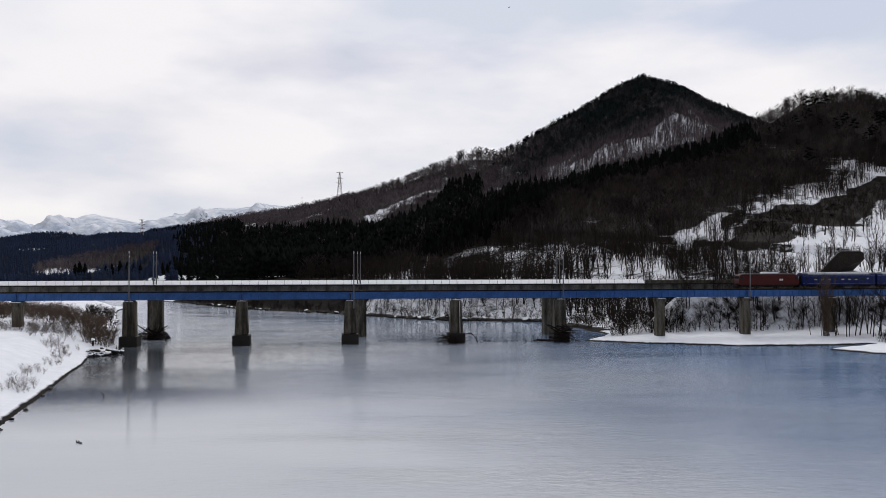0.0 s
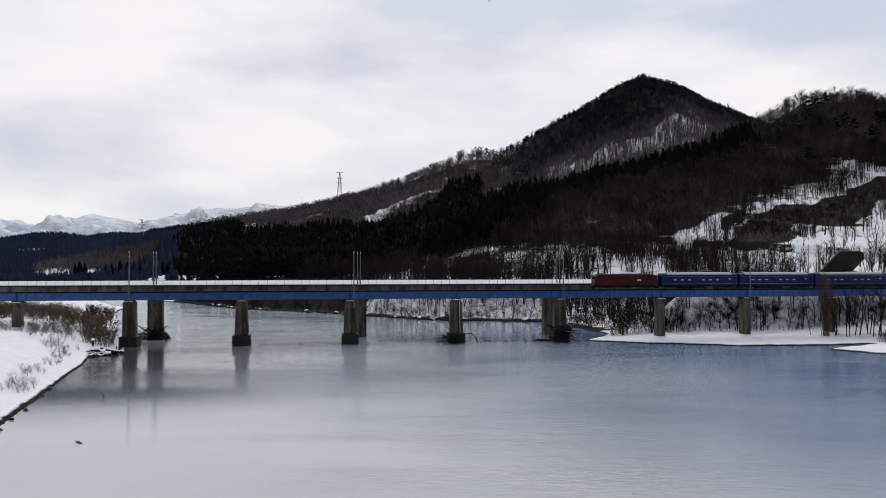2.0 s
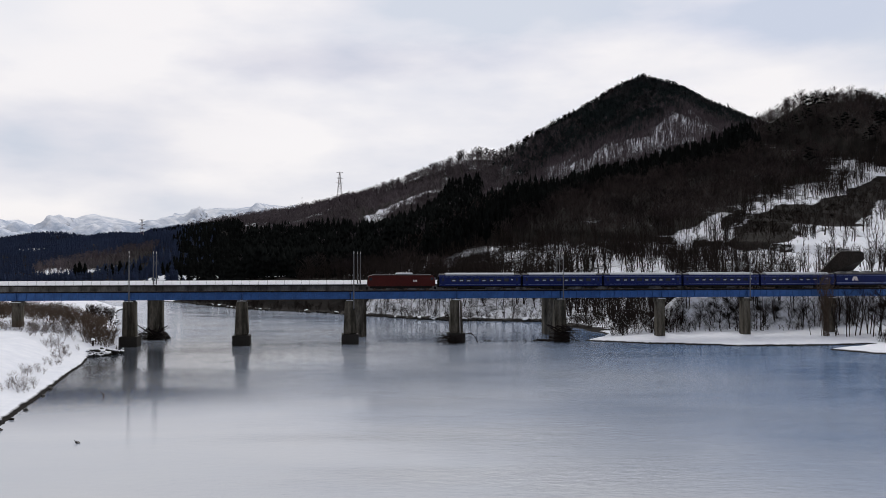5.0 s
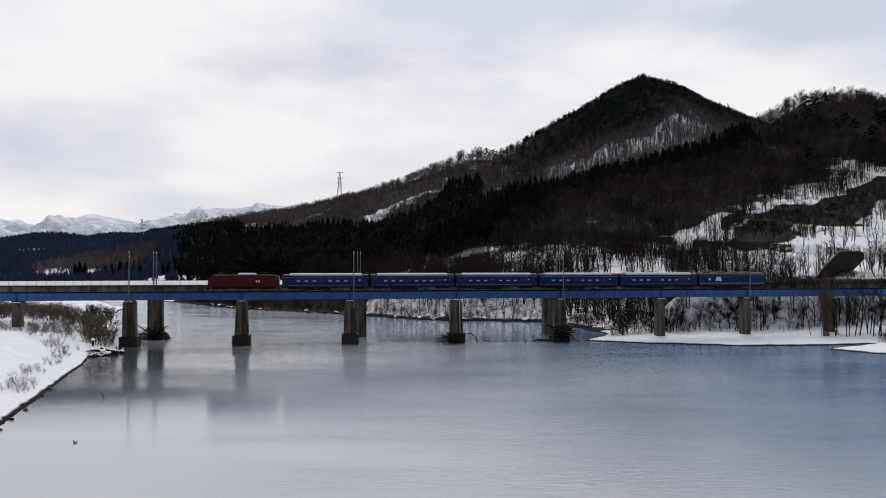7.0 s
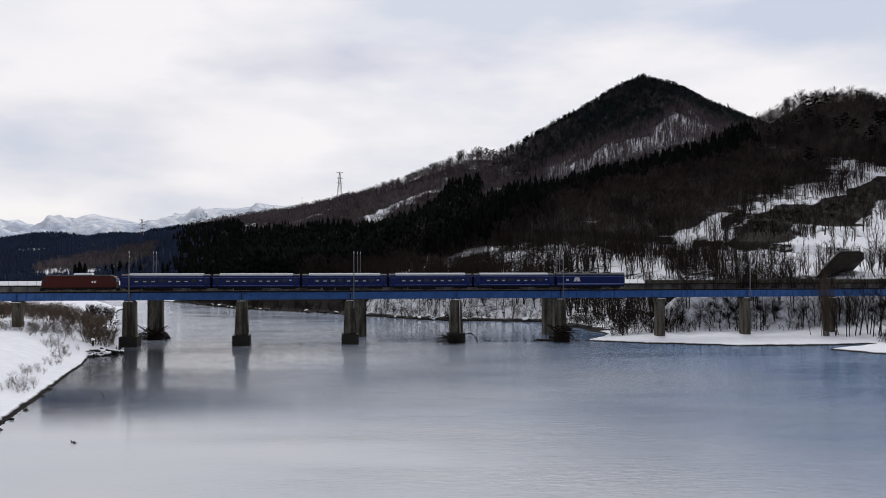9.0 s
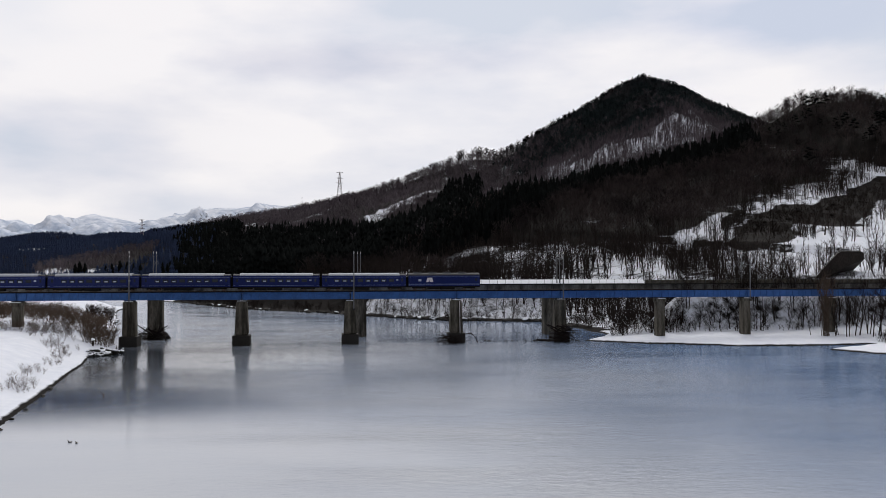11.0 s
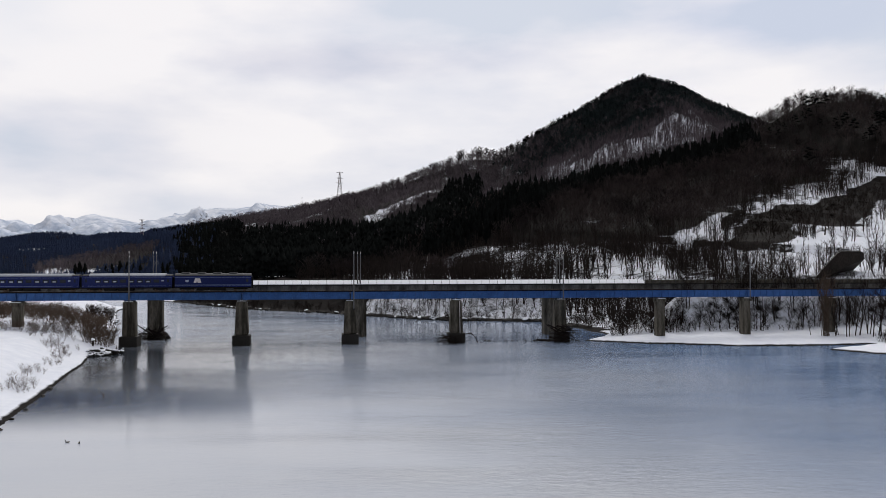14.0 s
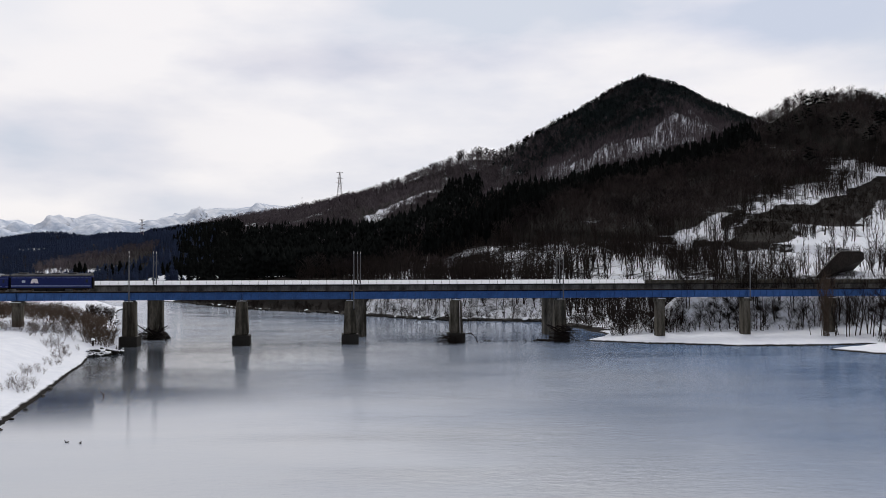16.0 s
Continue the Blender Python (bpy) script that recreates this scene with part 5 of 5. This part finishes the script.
def build_stones():
    meshes = [stone_mesh(i) for i in range(5)]
    caps = []
    for i in range(5):
        bm = bmesh.new()
        bmesh.ops.create_icosphere(bm, subdivisions=2, radius=0.8)
        for v in bm.verts:
            v.co.z = v.co.z * 0.35 + 0.42 + 0.1 * noise.noise(v.co * 1.5 + Vector((i * 3, 0, 0)))
        caps.append(mesh_of("snow_cap", bm, SNOW_CAP, True))
    rng = np.random.RandomState(40)

    def put(x, y, z, r, label, group, cap):
        t = thing("stone", label, "stone", group, pose(x, y, z, rng.rand() * 20, rng.rand() * 20, rng.rand() * 360))
        t.scale = (r * (0.8 + 0.5 * rng.rand()), r * (0.8 + 0.4 * rng.rand()), r)
        i = rng.randint(5)
        part("rock", meshes[i], None, t)
        if cap:
            part("snow_cap", caps[i], None, t)

    for i in range(46):                                    # rip-rap at the tip of the left bank
        f = rng.rand()
        x, y = -71.5 + 4.6 * f + (rng.rand() - 0.5) * 1.5, 171.5 + 6.5 * f + (rng.rand() - 0.5) * 3.5
        put(x, y, max(0.0, land_at(x, y)) + 0.8 * rng.rand() ** 2, 0.35 + 0.5 * rng.rand(), "snow-capped dark boulder at the bank's tip", "bank boulders", True)
    for i in range(26):                                    # gravel bank between the piers
        x = 9 + 25 * rng.rand()
        put(x, 203.6 + (rng.rand() - 0.5) * 1.2 + 0.04 * x, 0.0, 0.15 + 0.3 * rng.rand(), "dark wet stone breaking the water", "gravel stones", False)
    for i in range(44):                                    # along the snowy bar
        f = rng.rand()
        x = 34 + 53 * f
        y = np.interp(x, (34, 48, 66, 87), (205, 198, 193, 192.5)) + (rng.rand() - 0.4) * 1.4
        put(x, y, 0.08, 0.15 + 0.28 * rng.rand(), "dark stone at the edge of the snowy bar", "bar stones", False)
    for x, y, r in ((-57.2, 122, 0.35), (-59.2, 128.5, 0.5), (-54.0, 110.5, 0.4), (-52.6, 104, 0.35), (-50.6, 97.5, 0.45), (-49.8, 95, 0.4), (-61.0, 129.5, 0.45)):
        put(x, y, 0.05, r, "dark stone under the snowy bank's cut edge", "cut bank stones", False)
    for i in range(130):                                   # far shore
        f = rng.rand() * 0.999
        pts = ((-111, 376), (-82, 338), (-61, 323), (-37, 306), (-16, 285), (3, 271), (30, 268), (38, 243))
        j = int(f * 7)
        g = f * 7 - j
        x, y = pts[j][0] + (pts[j + 1][0] - pts[j][0]) * g, pts[j][1] + (pts[j + 1][1] - pts[j][1]) * g
        put(x + (rng.rand() - 0.5) * 1.5, y + (rng.rand() - 0.3) * 3.0, 0.15 + 0.3 * rng.rand(), 0.5 + 0.9 * rng.rand(), "dark boulder along the far shore", "far shore boulders", rng.rand() < 0.3)


def build_crags():
    rng = np.random.RandomState(50)
    meshes = [stone_mesh(60 + i, "rock", ROCK) for i in range(4)]
    for pts, r in CRAGS:
        for k in range(16):
            f = rng.rand() * (len(pts) - 1)
            j = min(int(f), len(pts) - 2)
            x = pts[j][0] + (pts[j + 1][0] - pts[j][0]) * (f - j) + (rng.rand() - 0.5) * r * 1.5
            y = pts[j][1] + (pts[j + 1][1] - pts[j][1]) * (f - j) + (rng.rand() - 0.5) * r * 1.5
            s = 0.8 + 1.8 * rng.rand() ** 2
            t = thing("crag", "dark bare rock face on the steep hillside", "rock", "hillside crags", pose(x, y, land_at(x, y) - s * 0.15, rng.rand() * 30, rng.rand() * 30, rng.rand() * 360))
            t.scale = (s, s, s * 1.2)
            part("rock", meshes[k % 4], None, t)


def driftwood(x, y, z, n, reach, seed, label, high=1.6):
    rng = np.random.RandomState(seed)
    t = thing("driftwood_pile", label, "driftwood", "driftwood at the piers", pose(x, y, z))
    for i in range(n):
        a = rng.rand() * 6.283 if i % 3 else (rng.rand() - 0.5) * 0.8
        ln = reach * (0.4 + 0.6 * rng.rand())
        c = Vector(((rng.rand() - 0.5) * reach * 0.7, (rng.rand() - 0.5) * 2.0 - 0.6, high * rng.rand()))
        d = Vector((math.cos(a), math.sin(a) * 0.6, (rng.rand() - 0.45) * (0.5 if high < 1 else 1.5))).normalized() * ln / 2
        bm = bmesh.new()
        k = c + d * 0.2 + Vector((0, 0, 0.15 * rng.rand()))
        r = 0.06 + 0.10 * rng.rand()
        tube(bm, c - d, k, r, r * 0.8, 6)
        tube(bm, k, c + d, r * 0.8, r * 0.3, 6)
        part("log", bm, BARK, t)
    return t


def build_driftwood():
    p = along(PIERS[4]).translation
    driftwood(p.x - 0.6, p.y - 3.0, 0.1, 22, 6.5, 1, "tangle of driftwood caught on a pier's footing")
    bm = bmesh.new()
    t = thing("bent_branch", "bare bent branch hooked over the water beside a pier", "branch", m=pose(p.x + 2.2, p.y - 3.0, 0))
    pts = [(0, 0, 2.2), (1.2, 0, 2.4), (2.2, 0, 1.6), (2.9, 0, 0.3), (3.0, 0, -0.4)]
    for a, b in zip(pts, pts[1:]):
        tube(bm, a, b, 0.12, 0.10, 6)
    part("wood", bm, BARK, t)
    p = along(PIERS[5]).translation
    driftwood(p.x + 0.4, p.y - 2.8, 0.3, 44, 6.0, 2, "large heap of flood debris wrapped round a pier", 3.6)
    p = along(FAR_PIERS[1], base=FAR_Y).translation
    driftwood(p.x + 0.6, p.y - 2.5, 0.1, 46, 7.5, 3, "dark debris heap at the foot of a far pier", 1.9)
    stone = stone_mesh(77, "silt_mound", WET_STONE)
    m = thing("silt_mound", "dark mound of silt at the foot of a far pier", "mound", m=pose(p.x + 0.5, p.y - 1.0, -0.1))
    m.scale = (4.6, 3.2, 3.6)
    part("mound", stone, None, m)
    driftwood(24, 204.8, 0.0, 9, 5, 4, "low line of driftwood stranded on gravel", 0.25)
    t = thing("snowy_stump", "old stump with a tall cap of snow on the bank", "stump", m=pose(-73.4, 178.6, land_at(-73.4, 178.6) - 0.1))
    bm = bmesh.new()
    tube(bm, (0, 0, 0), (0.05, 0, 1.3), 0.22, 0.14, 8)
    part("wood", bm, BARK, t)
    bm = bmesh.new()
    bmesh.ops.create_icosphere(bm, subdivisions=2, radius=0.3)
    for v in bm.verts:
        v.co = Vector((v.co.x * 1.3 + 0.05, v.co.y, v.co.z * 0.9 + 1.4 + 0.35 * noise.noise(v.co * 4)))
    part("snow_cap", bm, SNOW_CAP, t, smooth=True)
    t = thing("snag", "dead stick standing out of the shallow water", "stick", m=pose(-48.3, 121, 0))
    bm = bmesh.new()
    tube(bm, (-0.3, 0, 0.85), (0.2, 0, 0.1), 0.05, 0.06, 6)
    tube(bm, (0.2, 0, 0.1), (-0.1, 0, -0.3), 0.06, 0.06, 6)
    tube(bm, (0.0, 0, 0.4), (0.35, 0, 0.35), 0.04, 0.02, 6)
    part("wood", bm, BARK, t)


# ---- pylons, hut, gallery ----
def pylon(x, y, h):
    t = thing("pylon", "tall red-and-white lattice power pylon on a ridge", "pylon", "power pylons", pose(x, y, land_at(x, y) - 0.3, 0, 0, 20))
    w = h * 0.085

    def half(z):
        return w * (1 - z / h) ** 1.2 + 0.55

    levels = [h * v for v in (0, 0.16, 0.31, 0.45, 0.57, 0.68, 0.78, 0.87, 0.95, 1.0)]
    for sx, sy in ((1, 1), (1, -1), (-1, 1), (-1, -1)):
        bm = bmesh.new()
        for a, b in zip(levels, levels[1:]):
            tube(bm, (sx * half(a), sy * half(a), a), (sx * half(b), sy * half(b), b), 0.17, 0.15, 5)
        part("leg", bm, PYLON_STEEL, t)
    for n, (a, b) in enumerate(zip(levels, levels[1:])):
        bm = bmesh.new()
        for k in range(4):
            c = [(1, 1), (1, -1), (-1, -1), (-1, 1)]
            p, q = c[k], c[(k + 1) % 4]
            tube(bm, (p[0] * half(a), p[1] * half(a), a), (q[0] * half(b), q[1] * half(b), b), 0.10, 0.10, 4)
            tube(bm, (q[0] * half(a), q[1] * half(a), a), (p[0] * half(b), p[1] * half(b), b), 0.10, 0.10, 4)
            tube(bm, (p[0] * half(b), p[1] * half(b), b), (q[0] * half(b), q[1] * half(b), b), 0.12, 0.12, 4)
        part("bracing", bm, PYLON_RED if n % 2 else PYLON_STEEL, t)
    for z, r in ((0.97, 0.10), (0.80, 0.12), (0.66, 0.12)):
        bm = bmesh.new()
        for s in (-1, 1):
            tube(bm, (0, 0, h * z), (s * h * r, 0, h * z + 0.4), 0.25, 0.12, 5)
            tube(bm, (0, 0, h * z + h * 0.03), (s * h * r, 0, h * z + 0.4), 0.12, 0.10, 4)
        part("cross_arm", bm, GALV, t)
    return t


PYLON_RED = material("faded_red_paint", (0.30, 0.16, 0.14), 0.7)
SHED_WALL = material("brown_stained_concrete", (0.038, 0.031, 0.027), 0.9, large=0.3, fine=2.5, spread=0.4, bump=0.4, depth=0.05, second=(0.03, 0.026, 0.023), stretch=(1, 1, 0.5))


def build_pylons():
    pylon(-124, 1020, 40)
    pylon(-354, 1000, 32)
    for x, y, h in ((-172, 1038, 13), (-345, 1090, 8)):
        t = thing("radio_mast", "thin mast on the skyline", "mast", m=pose(x, y, land_at(x, y) - 0.3))
        bm = bmesh.new()
        tube(bm, (0, 0, 0), (0, 0, h + 6), 0.3, 0.15, 6)
        part("mast", bm, GALV, t)


def build_gallery():
    """A stained concrete avalanche gallery that climbs the slope above the railway."""
    t = thing("avalanche_gallery", "dark stained concrete gallery climbing the snowy slope, with a railing", "gallery", m=pose(116.3, 267, 13.1))
    t.scale = (0.955, 0.955, 0.955)
    bm = bmesh.new()
    pts = [(0, 0.2), (3.0, 0.6), (9.8, 4.0), (16.6, 6.9), (16.5, 9.0), (15.6, 9.4), (9.0, 9.4), (7.2, 8.3), (2.0, 2.6)]
    a = [bm.verts.new((x, 0, z)) for x, z in pts]
    b = [bm.verts.new((x + 2.5, 14, z - 4.5)) for x, z in pts]
    for i in range(len(pts)):
        j = (i + 1) % len(pts)
        bm.faces.new((a[i], a[j], b[j], b[i]))
    bm.faces.new(a)
    bm.faces.new(b[::-1])
    part("wall", bm, SHED_WALL, t)
    part("parapet", blocks((8.6, 15.4, -0.25, 0.2, 9.4, 9.7), bevel=0.04), CONCRETE_PALE, t)
    for i in range(8):
        x = 8.9 + i * 0.88
        part("rail_post", blocks((x - 0.06, x + 0.06, -0.06, 0.06, 9.7, 10.9)), GALV, t)
    part("handrail", blocks((8.7, 15.3, -0.05, 0.05, 10.84, 10.94)), GALV, t)
    part("handrail", blocks((8.7, 15.3, -0.05, 0.05, 10.2, 10.28)), GALV, t)
    bm = bmesh.new()
    tube(bm, (2.0, -0.1, 2.8), (8.6, -0.1, 9.8), 0.16, 0.16, 6)
    part("edge_beam", bm, CONCRETE_PALE, t, "pale edge beam")


def build_houses():
    for x, y, w, a in ((-155.5, 540, 7, 10), (-428, 900, 12, 15), (-445, 905, 10, -8), (-408, 880, 9, 30)):
        t = thing("farmhouse", "small farmhouse with a snow-covered gable roof", "house", "valley houses", pose(x, y, land_at(x, y) - 0.2, 0, 0, a))
        part("wall", blocks((-w / 2, w / 2, -3.5, 3.5, 0, 4.2)), HOUSE_WALL, t)
        bm = bmesh.new()
        extrude_profile(bm, [(-4.2, 4.0), (4.2, 4.0), (4.2, 4.3), (0, 6.8), (-4.2, 4.3)], -w / 2 - 0.5, w / 2 + 0.5)
        part("roof", bm, SNOW_CAP, t)
        for i in range(3):
            x0 = -w / 2 + 1.2 + i * (w - 3.6) / 2
            part("window", blocks((x0, x0 + 1.2, -3.54, -3.46, 1.4, 2.8)), WINDOW, t)


def build_slope_poles():
    for x, y, h in ((-12.5, 344, 8), (-6.2, 345, 10), (66, 306, 9), (115, 268, 11), (120.5, 272, 10), (30, 350, 9)):
        t = thing("utility_pole", "grey concrete utility pole at the foot of the hill", "pole", "utility poles", pose(x, y, land_at(x, y) - 0.2))
        bm = bmesh.new()
        tube(bm, (0, 0, 0), (0, 0, h), 0.17, 0.12, 8)
        part("mast", bm, CONCRETE_PALE, t)
        part("crossarm", blocks((-0.9, 0.9, -0.06, 0.06, h - 0.9, h - 0.75), (-0.7, 0.7, -0.05, 0.05, h - 1.7, h - 1.58)), GALV, t)


# ---- birds ----
def duck(label):
    t = thing("duck", label, "duck", "ducks on the river")
    bm = bmesh.new()
    bmesh.ops.create_uvsphere(bm, u_segments=12, v_segments=8, radius=1.0)
    for v in bm.verts:
        tail = max(0.0, v.co.x)
        v.co = Vector((v.co.x * 0.30, v.co.y * 0.12, v.co.z * 0.10 + 0.06 + 0.07 * tail * tail))
    part("body", bm, FEATHER, t, smooth=True)
    bm = bmesh.new()
    tube(bm, (-0.22, 0, 0.10), (-0.27, 0, 0.30), 0.05, 0.035, 8)
    part("neck", bm, FEATHER, t, smooth=True)
    bm = bmesh.new()
    bmesh.ops.create_uvsphere(bm, u_segments=10, v_segments=6, radius=0.062)
    bmesh.ops.translate(bm, verts=bm.verts[:], vec=(-0.29, 0, 0.33))
    h = part("head", bm, FEATHER, t, smooth=True)
    part("bill", blocks((-0.42, -0.34, -0.022, 0.022, 0.30, 0.325)), FEATHER_PALE, h)
    for s in (-1, 1):
        bm = bmesh.new()
        bmesh.ops.create_uvsphere(bm, u_segments=10, v_segments=6, radius=1.0)
        for v in bm.verts:
            v.co = Vector((v.co.x * 0.2 + 0.05, v.co.y * 0.03 + s * 0.10, v.co.z * 0.06 + 0.10))
        part("wing", bm, FEATHER_PALE, t, smooth=True)
    return t


def flying_bird():
    t = thing("bird", "dark bird gliding high under the clouds", "bird")
    bm = bmesh.new()
    bmesh.ops.create_uvsphere(bm, u_segments=10, v_segments=6, radius=1.0)
    for v in bm.verts:
        v.co = Vector((v.co.x * 0.35, v.co.y * 0.10, v.co.z * 0.10))
    part("body", bm, FEATHER, t, smooth=True)
    for s in (-1, 1):
        bm = bmesh.new()
        pts = [(-0.15, 0), (0.15, 0), (0.2, s * 0.35), (0.22, s * 0.72), (-0.02, s * 0.45)]
        lo = [bm.verts.new((x, y, abs(y) * 0.25)) for x, y in pts]
        hi = [bm.verts.new((x, y, abs(y) * 0.25 + 0.03)) for x, y in pts]
        bm.faces.new(lo)
        bm.faces.new(hi[::-1])
        for i in range(5):
            bm.faces.new((lo[i], lo[(i + 1) % 5], hi[(i + 1) % 5], hi[i]))
        part("wing", bm, FEATHER, t)
    return t


build_bank_plants()
build_stones()
build_crags()
build_driftwood()
build_pylons()
build_gallery()
build_houses()
build_slope_poles()
DUCK_A = duck("dark duck drifting on the calm river")
DUCK_B = duck("dark duck paddling beside another")
BIRD = flying_bird()
for _duck in (DUCK_A, DUCK_B):
    _duck.scale = (0.75, 0.75, 0.8)


# ---- what moves ----
def front_of_train(t):
    return 72.8 - 18.36 * t + 0.0305 * t * t


def motions():
    for car, back in CARS:
        walk(car, [(t, along(front_of_train(t) + back, RAIL_Z)) for t in (0, 2, 4, 6, 8, 10, 12, 14, 16)])
    for bird, rows in ((DUCK_A, ((0, -38.9), (4, -39.0), (8, -39.3), (12, -39.9), (16, -40.1))), (DUCK_B, ((0, -38.5), (4, -38.6), (8, -39.1), (12, -38.8), (16, -38.5)))):
        y = 91.0 if bird is DUCK_A else 90.6
        walk(bird, [(t, pose(x, y, 0.0, 0, 0, 8 if bird is DUCK_A else -10 + 9 * t)) for t, x in rows])
    walk(BIRD, [(t, pose(23.4 - 3.55 * t, 300, 108.8 + 0.9 * t + 0.1 * t * t, 0, 0, 10)) for t in (0, 2, 4, 8, 12, 16)])


motions()
